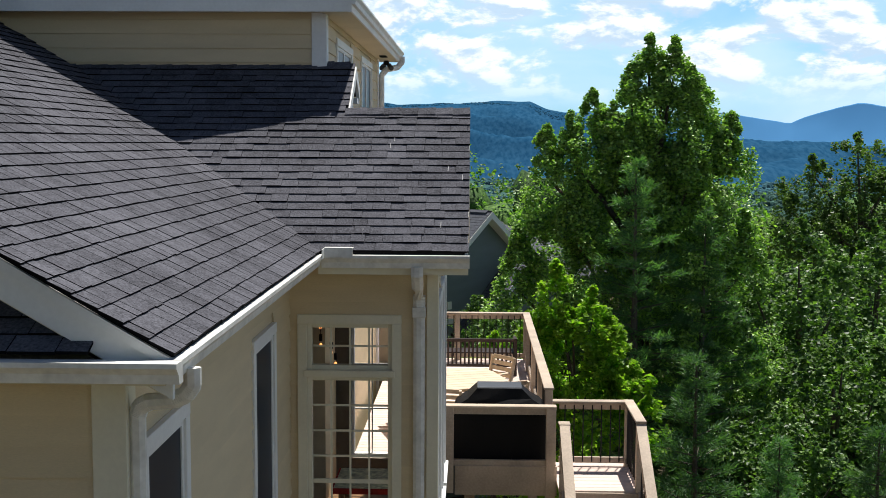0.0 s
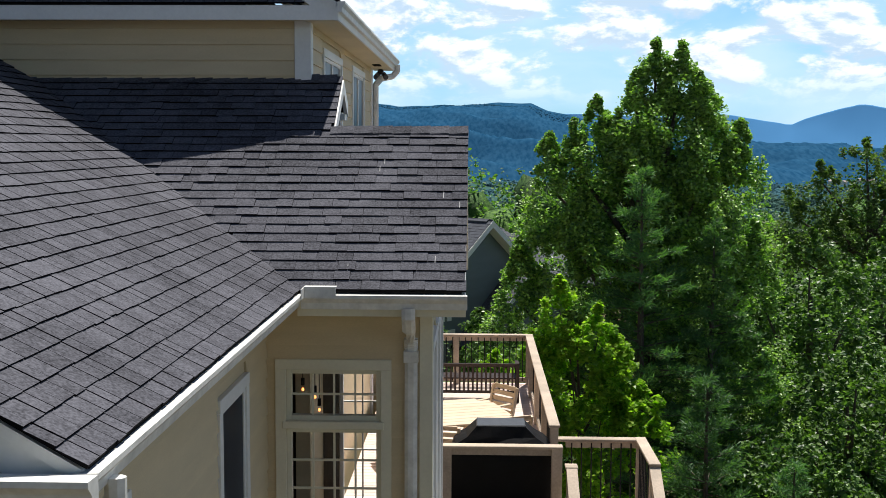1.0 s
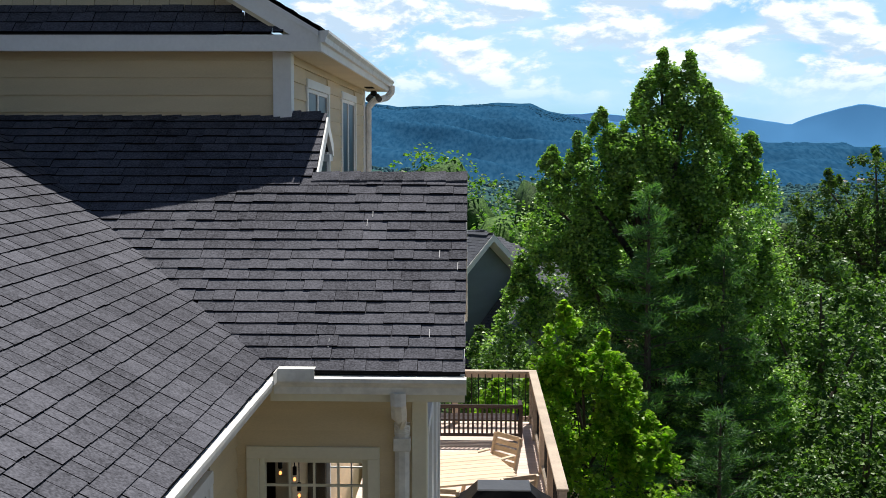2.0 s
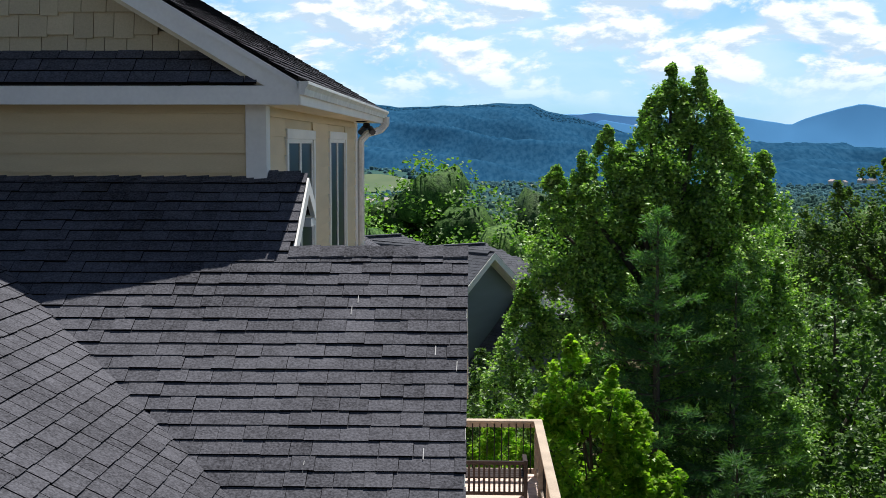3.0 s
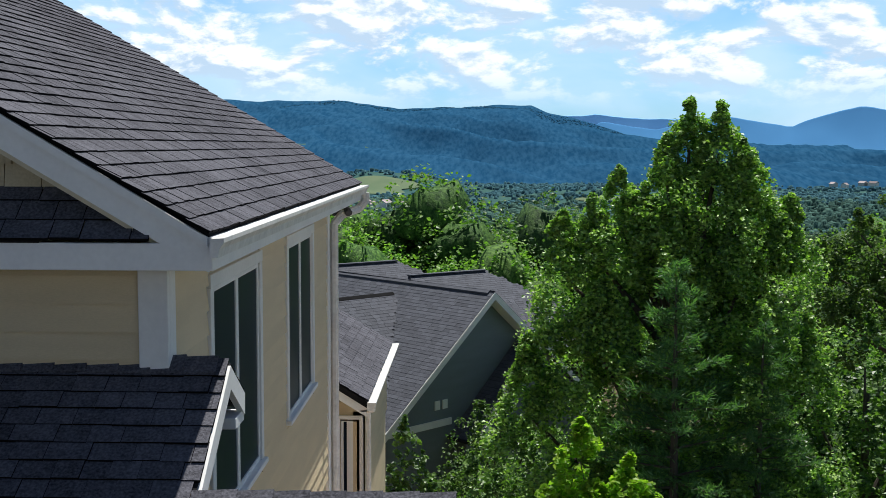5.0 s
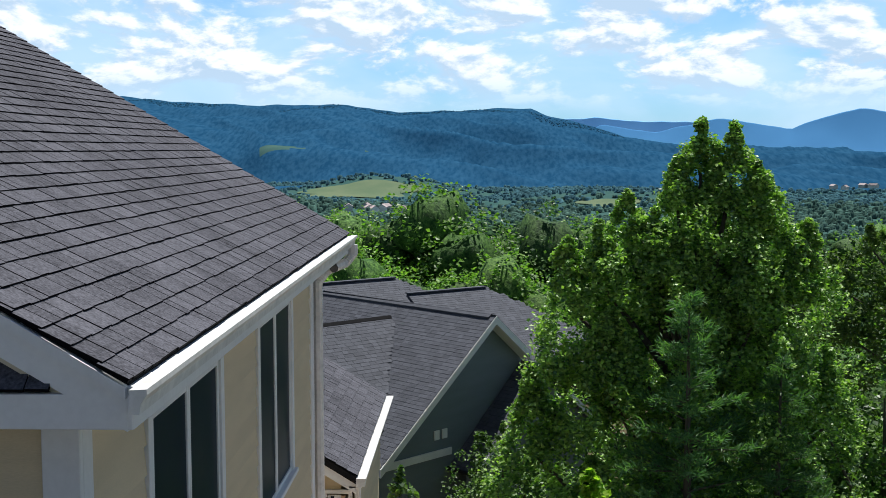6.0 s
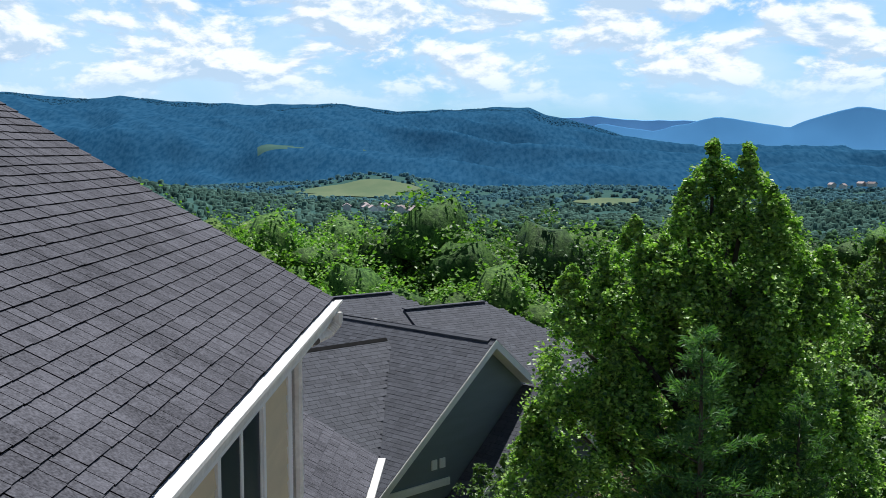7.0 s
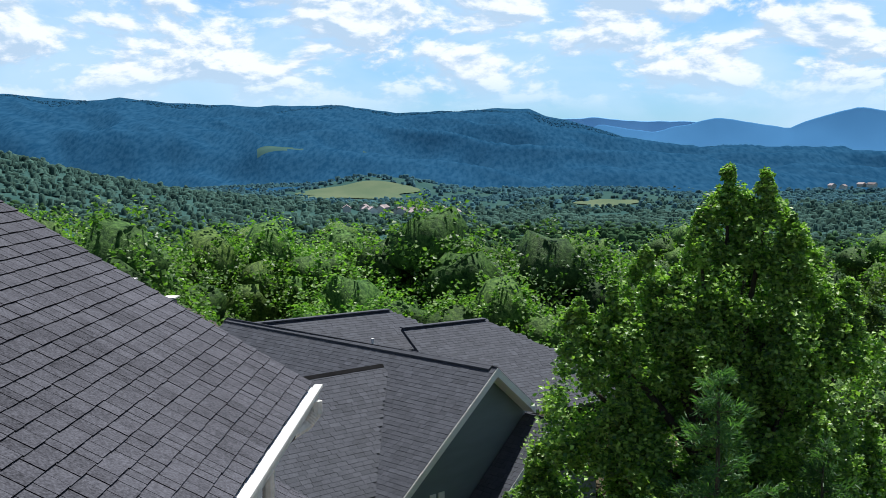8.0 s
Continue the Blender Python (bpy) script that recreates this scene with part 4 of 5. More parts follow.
PN, RIDGE = 0.80, 5.38
left_up = (SD + Vector((0, 0, PN))).normalized()
right_up = (-SD + Vector((0, 0, PN))).normalized()
LEN_L, LEN_R = 6.4, 2.2
n_roof(at_n(0, 0, RIDGE) + RD * 14.0 - left_up * LEN_L, -RD, left_up, 14.0, LEN_L)
n_roof(at_n(0, 0, RIDGE) - right_up * LEN_R, RD, right_up, 14.0, LEN_R)
part("ridge_cap", sheet([at_n(-0.16, 0.2, RIDGE - 0.04), at_n(0, 0.2, RIDGE + 0.05), at_n(0.16, 0.2, RIDGE - 0.06), at_n(0.16, 14, RIDGE - 0.06), at_n(0, 14, RIDGE + 0.06), at_n(-0.16, 14, RIDGE - 0.06)][0:6], 0.05, (0, 0, 1)), M_SHINGLE_N, next_house)
# gable face, set back under the roof's overhang
part("gable_wall", sheet([at_n(0, 0.5, RIDGE - 0.1), at_n(-6.2, 0.5, RIDGE - 5.0), at_n(-6.2, 0.5, -6), at_n(1.95, 0.5, -6), at_n(1.95, 0.5, RIDGE - 1.65)], 0.2, -RD), M_GREY, next_house)
for side, length in ((-1, 5.05), (1, 1.75)):
    a, b = at_n(0, -0.02, RIDGE - 0.01), at_n(side * length, -0.02, RIDGE - PN * length - 0.01)
    d = Vector((0, 0, -0.26))
    part("rake_board", sheet([a, b, b + d, a + d], 0.05, -RD), M_WHITE, next_house)
    a2, b2 = at_n(0, 0.03, RIDGE - 0.24), at_n(side * length, 0.03, RIDGE - PN * length - 0.24)
    part("soffit", sheet([a2, b2, b2 + RD * 0.45, a2 + RD * 0.45], 0.03, (0, 0, 1)), M_WHITE, next_house)
for s in (-2.35, -2.0):
    part("wall_vent", sheet([at_n(s, 0.46, 1.62), at_n(s + 0.22, 0.46, 1.62), at_n(s + 0.22, 0.46, 1.92), at_n(s, 0.46, 1.92)], 0.05, -RD), M_WHITE, next_house)
part("band_board", sheet([at_n(-4.6, 0.44, 1.05), at_n(-1.6, 0.44, 1.05), at_n(-1.6, 0.44, 1.28), at_n(-4.6, 0.44, 1.28)], 0.05, -RD), M_WHITE, next_house)
# cross gable that runs into the main slope
cross_dir = Vector((-0.73, -0.68, 0)).normalized()
c0 = Vector((-2.55, 45.75, 4.98))
for s in (-1, 1):
    down = (RD * s - Vector((0, 0, PN))).normalized()
    n_roof(c0 + cross_dir * 9.0 + down * 4.5 if s < 0 else c0 + down * 4.5, -cross_dir if s < 0 else cross_dir, -down, 9.0, 4.5, lambda p: p.z > RIDGE - PN * abs((p - at_n(0, 0, 0)).dot(SD)) - 0.05)
part("ridge_cap", sheet([c0 + RD * 0.08 + Vector((0, 0, -0.04)), c0 + Vector((0, 0, 0.06)), c0 - RD * 0.08 + Vector((0, 0, -0.04)), c0 + cross_dir * 9.0 - RD * 0.08 + Vector((0, 0, -0.04)), c0 + cross_dir * 9.0 + Vector((0, 0, 0.06)), c0 + cross_dir * 9.0 + RD * 0.08 + Vector((0, 0, -0.04))], 0.04, (0, 0, 1)), M_FELT, next_house)
# rear roofs with hipped ends
for (x0, y0), (x1, y1), z, drop in (((-9.5, 56.0), (-3.47, 60.6), 4.62, 5.0), ((-2.75, 58.33), (0.85, 60.95), 4.15, 6.0)):
    t = Vector((x1 - x0, y1 - y0, 0)).normalized()
    s = Vector((t.y, -t.x, 0))
    vup = (-s + Vector((0, 0, 0.62))).normalized()
    ln = math.hypot(x1 - x0, y1 - y0)
    a = Vector((x0, y0, z)) - vup * drop
    n_roof(a, t, vup, ln + drop * 0.9, drop, lambda p, x1=x1, y1=y1, t=t, z=z: (p - Vector((x1, y1, z))).dot(t) < (z - p.z) * 1.7 + 0.05, hip=drop * 0.9)
    part("ridge_cap", sheet([Vector((x0, y0, z + 0.05)) + s * 0.15, Vector((x1, y1, z + 0.05)) + s * 0.15, Vector((x1, y1, z + 0.05)) - s * 0.15, Vector((x0, y0, z + 0.05)) - s * 0.15], 0.05, (0, 0, 1)), M_SHINGLE_N, next_house)
# lower wing in front of the gable
LW = at_n(1.75, 0.45, 3.62)
low_dir, PW, OUT = -RD, 0.85, 1.20
lw_up = (SD + Vector((0, 0, PW))).normalized()
lr_up = (-SD + Vector((0, 0, PW))).normalized()
n_roof(LW + low_dir * 0.0 - lw_up * 4.6, low_dir, lw_up, OUT, 4.6)
n_roof(LW + low_dir * OUT - lr_up * 3.4, -low_dir, lr_up, OUT, 3.4)
front = LW + low_dir * (OUT - 0.3)
part("gable_wall", sheet([front - Vector((0, 0, 0.15)), front - SD * 3.4 - Vector((0, 0, 3.1)), front - SD * 3.4 - Vector((0, 0, 11)), front + SD * 2.5 - Vector((0, 0, 11)), front + SD * 2.5 - Vector((0, 0, 2.3))], 0.2, low_dir), M_GREY, next_house)
for sgn, run in ((-1, 3.45), (1, 2.5)):
    a = LW + low_dir * (OUT + 0.01)
    b = a + SD * sgn * run - Vector((0, 0, PW * run))
    part("rake_board", sheet([a, b, b - Vector((0, 0, 0.24)), a - Vector((0, 0, 0.24))], 0.05, low_dir), M_WHITE, next_house)
wn0 = front + low_dir * 0.02 - SD * 0.9
lower_window = part("window", sheet([wn0 - Vector((0, 0, 3.0)), wn0 + SD * 0.9 - Vector((0, 0, 3.0)), wn0 + SD * 0.9 - Vector((0, 0, 4.6)), wn0 - Vector((0, 0, 4.6))], 0.06, low_dir), M_WHITE, next_house)
wn1 = wn0 + low_dir * 0.02 + SD * 0.1
part("pane", sheet([wn1 - Vector((0, 0, 3.1)), wn1 + SD * 0.7 - Vector((0, 0, 3.1)), wn1 + SD * 0.7 - Vector((0, 0, 4.5)), wn1 - Vector((0, 0, 4.5))], 0.02, low_dir), M_DARKGLASS, lower_window)
part("gutter", tube([LW - lw_up * 4.62, LW - lw_up * 4.62 + low_dir * OUT], 0.12, 0.12), M_IRON, next_house)
part("plumbing_vent", tube([(-3.9, 57.2, 3.0), (-3.9, 57.2, 3.9)], 0.14, 0.14), M_WHITE, next_house)

# ---- ground ----
PROFILE = ((0, -1.5), (14, -2.2), (30, -5.5), (55, -10), (90, -12.5), (170, -13.5), (300, -34), (500, -58), (900, -72), (2600, -76), (5200, -76))


def ground_z(x, y):
    x, y = np.asarray(x, float), np.asarray(y, float)
    d = np.hypot(x, y - 10)
    z = np.interp(d, [p[0] for p in PROFILE], [p[1] for p in PROFILE])
    z = z - np.clip((x - 2) * 0.16, 0, 4.0) * np.clip(d / 10, 0, 1) * np.clip(1.5 - d / 200, 0, 1)
    # unseen rise behind the camera, added to hold back low sky light
    z = z + np.clip((-6 - y) * 0.30, 0, 22) * np.clip((500 + y) / 300, 0, 1)
    z = z + 118 * np.exp(-((x + 760) / 330) ** 2 - ((y - 1250) / 420) ** 2)
    z = z + 40 * np.exp(-((x + 185) / 150) ** 2 - ((y - 2020) / 110) ** 2) + 22 * np.exp(-((x - 200) / 170) ** 2 - ((y - 1750) / 90) ** 2)
    z = z + np.where(d > 250, np.sin(x / 140 + 1.0) * np.cos(y / 170) * 6, 0)
    return z


def polar(name, radii, angles, zf, mat):
    R, A = np.meshgrid(np.array(radii), np.radians(np.array(angles)), indexing="ij")
    X, Y = R * np.sin(A), R * np.cos(A) + 10
    V = np.stack([X, Y, zf(X, Y, R, A)], -1).reshape(-1, 3)
    nr, na = R.shape
    i = np.arange((nr - 1) * (na - 1))
    r, c = i // (na - 1), i % (na - 1)
    q = r * na + c
    F = np.stack([q, q + na, q + na + 1, q + 1], -1)
    me = bulk(name, V, F, mat)
    me.polygons.foreach_set("use_smooth", [True] * len(F))
    return me


def ground_mesh():
    me = polar("ground", RADII, angles, lambda X, Y, R, A: ground_z(X, Y), M_GROUND)
    # outer rings take the floor colour with haze painted in
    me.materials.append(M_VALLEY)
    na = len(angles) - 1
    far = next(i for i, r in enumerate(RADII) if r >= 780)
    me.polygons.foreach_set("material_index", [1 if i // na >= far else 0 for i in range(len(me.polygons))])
    return me


RADII = [0.01, 6, 12, 20, 30, 42, 55, 70, 90, 120, 160, 210, 270, 340, 420, 520, 640, 780, 940, 1100, 1250, 1400, 1500, 1550, 1575, 1600, 1625, 1650, 1675, 1700, 1725, 1750, 1775, 1800, 1825, 1850, 1875, 1900, 1925, 1950, 1975, 2000, 2050, 2100, 2200, 2400, 2700, 3200, 4000, 4900]
angles = list(np.arange(-180, -40, 6.0)) + list(np.arange(-40, 40.1, 0.8)) + list(np.arange(46, 179, 6.0)) + [180.0]
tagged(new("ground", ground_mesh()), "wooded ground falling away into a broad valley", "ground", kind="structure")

nrng = np.random.default_rng(11)


def px_dir(px):
    return (px - 837) / 1990


def crest_mesh(name, pts, radius, foot_r, foot_z, rough, mat, label, seed, open_land=()):
    """A mountain range whose crest heights are given by bearing."""
    noise.seed_set(seed)
    az = np.arange(-30, 31, 0.10 if open_land else 0.30)
    tx = np.tan(np.radians(az))
    crest = np.interp(tx, [px_dir(p[0]) for p in pts], [(263 - p[1]) / 1990 for p in pts]) * radius + 12
    S = np.array(list(np.arange(0, 0.96, 0.012 if open_land else 0.06)) + [0.96, 0.975, 0.988, 1.0, 1.06, 1.15])

    def zf(X, Y, R, A):
        s = (R - foot_r) / (radius - foot_r)
        out = np.empty_like(X)
        for j in range(X.shape[1]):
            c = crest[j]
            for i in range(X.shape[0]):
                t = min(max(s[i, j], 0), 1)
                n1 = noise.fractal((X[i, j] / 520 + 0.35 * Y[i, j] / 520, Y[i, j] / 760, 3.1), 1.2, 2.1, 3)
                n2 = noise.noise((X[i, j] / 60, Y[i, j] / 90, 0.0))
                k = math.sin(math.pi * t) ** 0.7
                z = foot_z + (c - foot_z) * (t ** 1.5) + rough * (0.55 - abs(n1) * 1.9) * k + n2 * 4.5 * (0.35 + 0.65 * t)
                if s[i, j] > 1:
                    z = c - (s[i, j] - 1) * 600
                out[i, j] = z
        return out

    me = polar(name, foot_r + (radius - foot_r) * S, az, zf, mat)
    if open_land:
        # clearings on the ridge carry the haze in their colour too
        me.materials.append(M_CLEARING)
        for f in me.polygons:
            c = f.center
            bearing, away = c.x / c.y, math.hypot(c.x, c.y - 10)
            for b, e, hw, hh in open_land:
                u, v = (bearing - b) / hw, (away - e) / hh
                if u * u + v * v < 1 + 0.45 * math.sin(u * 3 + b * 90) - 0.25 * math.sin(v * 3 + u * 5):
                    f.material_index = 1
    return tagged(new(name, me), label, "mountains", kind="structure")


RIDGE_PTS = ((-400, 190), (0, 171), (50, 173), (150, 182), (210, 176), (320, 185), (450, 188), (600, 187), (700, 199), (800, 198), (880, 193), (935, 193), (965, 205), (1030, 222), (1100, 243), (1230, 262), (1400, 268), (2000, 270))
RANGE_PTS = ((700, 262), (1000, 252), (1060, 221), (1150, 236), (1265, 211), (1330, 221), (1390, 230), (1430, 215), (1510, 196), (1568, 204), (1750, 235), (2000, 240))
PALE_PTS = ((700, 260), (980, 213), (1050, 209), (1130, 216), (1230, 217), (1330, 222), (1450, 240), (2000, 250))
# haze is in each colour: the further the range, the paler and bluer
crest_mesh("backdrop_ridge", RIDGE_PTS, 4000, 2300, -82, 105, M_RIDGE, "long wooded mountain ridge with pale clearings beyond the valley, coloured blue for haze", 3, ((-0.1734, 2900, 0.020, 38), (-0.0865, 3060, 0.011, 30)))
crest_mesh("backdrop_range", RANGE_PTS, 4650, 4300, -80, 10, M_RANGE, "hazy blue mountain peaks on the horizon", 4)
M_PALE = ground_mat("haziest_range", (0.22, 0.46, 0.74), (0.24, 0.48, 0.76), 0.001)
crest_mesh("backdrop_far_range", PALE_PTS, 4850, 4700, -80, 4, M_PALE, "faint range behind the peaks, coloured pale blue for haze", 5)

# pastures in the valley: bearing and distance of their middles, half widths
FIELDS = ((640, 1905, 94, 58), (1075, 1660, 46, 24), (560, 1860, 46, 26))
field_places = []
for px, dist, hx, hy in FIELDS:
    cx, cy = px_dir(px) * dist, dist
    field_places.append((cx, cy, hx, hy))
    ang = np.linspace(0, 2 * math.pi, 49)[:-1]
    V, F = [(cx, cy, float(ground_z(cx, cy)) + 1.6)], []
    for k, rr in enumerate((0.2, 0.4, 0.6, 0.8, 1.0)):
        for a in ang:
            w = rr * (1 + 0.18 * math.sin(3 * a + px) + 0.1 * math.sin(5 * a))
            x, yy = cx + hx * w * math.cos(a), cy + hy * w * math.sin(a)
            V.append((x, yy, float(ground_z(x, yy)) + 1.6))
    for i in range(48):
        F.append((0, 1 + i, 1 + (i + 1) % 48))
        for k in range(4):
            p, q = 1 + k * 48, 1 + (k + 1) * 48
            F += [(p + i, q + i, q + (i + 1) % 48), (p + i, q + (i + 1) % 48, p + (i + 1) % 48)]
    tagged(new("pasture", bulk("pasture", np.array(V), np.array(F), M_FIELD)), "pale green open pasture in the wooded valley", "field", "pastures in the valley", "structure")


def in_field(x, y, grow=1.1):
    hit = np.zeros(len(x), bool)
    for cx, cy, hx, hy in field_places:
        hit |= ((x - cx) / (hx * grow)) ** 2 + ((y - cy) / (hy * grow)) ** 2 < 1
    hit &= nrng.random(len(x)) > 0.012
    hit |= (np.abs(x + 75) < 95) & (np.abs(y - 1440) < 45)
    return hit


def leaf_mesh(name, centres, sizes, mat, droop=0.0, long=1.0, tilt=0.55, facing=None):
    """Leaves as small folded rhombs, each turned its own way, lying mostly open to the sky."""
    n = len(centres)
    d = nrng.normal(size=(n, 3))
    d[:, 2] = d[:, 2] * 0.45 - 0.15 - droop
    d /= np.linalg.norm(d, axis=1)[:, None]
    nrm = nrng.normal(size=(n, 3)) * tilt + np.array([0.1, 0.0, 0.75])
    if facing is not None:
        nrm = nrm + facing
    w = np.cross(d, nrm)
    w /= np.linalg.norm(w, axis=1)[:, None] + 1e-9
    nrm = np.cross(w, d)
    s = sizes[:, None]
    v = np.stack([centres - d * s * 0.5 * long, centres + w * s * 0.42 + nrm * s * 0.12, centres + d * s * 0.5 * long, centres - w * s * 0.42 + nrm * s * 0.12], 1).reshape(-1, 3)
    return bulk(name, v, np.arange(n * 4).reshape(-1, 4), mat)


def domes(name, x, y, z, s, mat, label, sides, rings, flat=1.0):
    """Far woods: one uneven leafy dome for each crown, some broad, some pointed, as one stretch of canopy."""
    n = len(x)
    level = np.linspace(-0.45, 0.72, rings)
    ang = np.linspace(0, 2 * math.pi, sides + 1)[:-1]
    V = np.empty((n, sides * rings + 1, 3))
    tall = np.where(nrng.random(n) < 0.16, nrng.uniform(1.3, 1.8, n), nrng.uniform(0.75, 1.15, n)) * flat
    wide = np.where(tall > 1.25 * flat, 0.66, 1.0) * s
    turn = nrng.uniform(0, 6.28, n)
    for k, h in enumerate(level):
        prof = math.sqrt(max(0.05, 1 - h * h))
        rad = wide[:, None] * (prof * nrng.uniform(0.72, 1.22, (n, sides)))
        a = ang[None] + turn[:, None] + k * 0.5
        V[:, k * sides:(k + 1) * sides, 0] = x[:, None] + rad * np.cos(a)
        V[:, k * sides:(k + 1) * sides, 1] = y[:, None] + rad * np.sin(a)
        V[:, k * sides:(k + 1) * sides, 2] = (z + s * flat * 0.55)[:, None] + (h + nrng.uniform(-0.16, 0.16, (n, sides))) * (s * tall)[:, None]
    V[:, -1, 0], V[:, -1, 1], V[:, -1, 2] = x + nrng.normal(0, 0.15, n) * s, y, z + s * flat * 0.55 + s * tall
    F = []
    for k in range(rings - 1):
        for i in range(sides):
            j = (i + 1) % sides
            a, b, c, d = k * sides + i, k * sides + j, (k + 1) * sides + j, (k + 1) * sides + i
            F += [(a, b, c), (a, c, d)]
    F += [((rings - 1) * sides + i, (rings - 1) * sides + (i + 1) % sides, sides * rings) for i in range(sides)]
    F = (np.array(F)[None] + (np.arange(n) * (sides * rings + 1))[:, None, None]).reshape(-1, 3)
    me = bulk(name, V.reshape(-1, 3), F, mat)
    me.polygons.foreach_set("use_smooth", [True] * len(F))
    tagged(new(name, me), label, "woods", kind="stuff")


def woods(name, count, r0, r1, size, mat, label, sides, rings, spread=29, glade=0.0, flat=1.0):
    r = np.sqrt(nrng.uniform(r0 ** 1.6, r1 ** 1.6, count) ** (2 / 1.6))
    a = np.radians(nrng.uniform(-spread, spread, count))
    x, y = r * np.sin(a), r * np.cos(a) + 10
    ok = ~in_field(x, y)
    if glade:
        ok &= np.array([noise.noise((p / 110, q / 160, 7.0)) for p, q in zip(x, y)]) > -glade
    x, y = x[ok], y[ok]
    s = nrng.uniform(size[0], size[1], len(x)) * nrng.uniform(0.8, 1.1, len(x))
    domes(name, x, y, ground_z(x, y), s, mat, label, sides, rings, flat)


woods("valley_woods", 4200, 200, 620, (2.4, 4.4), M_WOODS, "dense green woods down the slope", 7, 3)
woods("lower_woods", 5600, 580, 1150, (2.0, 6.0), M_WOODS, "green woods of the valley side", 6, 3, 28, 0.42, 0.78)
woods("mid_valley_woods", 8000, 1050, 1700, (2.2, 6.6), M_WOODS_MID, "woods across the valley floor, green coloured bluer for haze", 6, 2, 27, 0.40, 0.75)
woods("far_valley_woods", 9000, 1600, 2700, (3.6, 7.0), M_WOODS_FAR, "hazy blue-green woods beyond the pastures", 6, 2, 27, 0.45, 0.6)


def ridge_woods(name, count, t0, t1, size, mat, label):
    """Crowns standing on the faces of the long ridge."""
    land = bpy.data.objects["backdrop_ridge"].data
    rows = len(land.vertices) // len(np.arange(-30, 31, 0.10))
    co = np.empty(len(land.vertices) * 3)
    land.vertices.foreach_get("co", co)
    co = co.reshape(rows, -1, 3)
    i = (nrng.uniform(t0, t1, count) * 80).astype(int)
    j = nrng.integers(60, co.shape[1] - 62, count)
    f, g = nrng.random((count, 1)), nrng.random((count, 1))
    p = (co[i, j] * (1 - f) + co[i + 1, j] * f) * (1 - g) + (co[i, j + 1] * (1 - f) + co[i + 1, j + 1] * f) * g
    b, d = p[:, 0] / p[:, 1], np.hypot(p[:, 0], p[:, 1] - 10)
    ok = np.ones(count, bool)
    for cb, ce, hw, hh in ((-0.1734, 2900, 0.020, 38), (-0.0865, 3060, 0.011, 30)):
        ok &= ((b - cb) / (hw * 1.1)) ** 2 + ((d - ce) / (hh * 1.1)) ** 2 > 1
    p = p[ok]
    domes(name, p[:, 0], p[:, 1], p[:, 2] - 2.0, nrng.uniform(*size, len(p)), mat, label, 5, 2, 0.6)


ridge_woods("ridge_woods", 3000, 0.95, 1.0, (3.0, 5.0), M_WOODS_RIDGE, "woods along the crest of the long ridge, coloured blue for haze")

# small houses of the village in the valley
M_VWALL = surface("village_wall", (0.60, 0.59, 0.58), 0.8, 5, 0.05, 1, 0.05, 0.0, each=0.35)
M_VROOF = surface("village_roof", (0.30, 0.25, 0.25), 0.8, 5, 0.05, 1, 0.05, 0.0, each=0.5)
first = None
for i in range(20):
    if i < 15:
        px, dist = rng.uniform(585, 815), rng.uniform(1380, 1500)
    else:
        px, dist = rng.uniform(1455, 1545), rng.uniform(2150, 2250)
    x, y = px_dir(px) * dist, dist
    m = pose(x, y, float(ground_z(x, y)) + (1.0 if i < 15 else 9.0), 0, 0, rng.uniform(-40, 40))
    if first is None:
        first = thing("village_house", (0, 0, 0), "small pale house with a pitched roof among trees", "house", "village houses")
        part("wall", prism([(-5, 0), (5, 0), (5, 6), (0, 9), (-5, 6)], -7, 7), M_VWALL, first)
        part("roof", prism([(-5.8, 5.6), (0, 9.2), (5.8, 5.6), (5.8, 6.1), (0, 9.8), (-5.8, 6.1)], -7.6, 7.6), M_VROOF, first)
        first.matrix_world = m
    else:
        copy_thing(first, m)


# ---- trees ----
def limb(bm, p0, p1, r0, r1, sides=7):
    p0, p1 = Vector(p0), Vector(p1)
    t = (p1 - p0).normalized()
    a = t.orthogonal().normalized()
    b = t.cross(a)
    rings = [[bm.verts.new(p + (a * math.cos(k * 2 * math.pi / sides) + b * math.sin(k * 2 * math.pi / sides)) * r) for k in range(sides)] for p, r in ((p0, r0), (p0.lerp(p1, 0.5) + a * r0 * 0.4, (r0 + r1) / 2), (p1, r1))]
    for q, s in zip(rings, rings[1:]):
        for k in range(sides):
            bm.faces.new((q[k], q[(k + 1) % sides], s[(k + 1) % sides], s[k]))


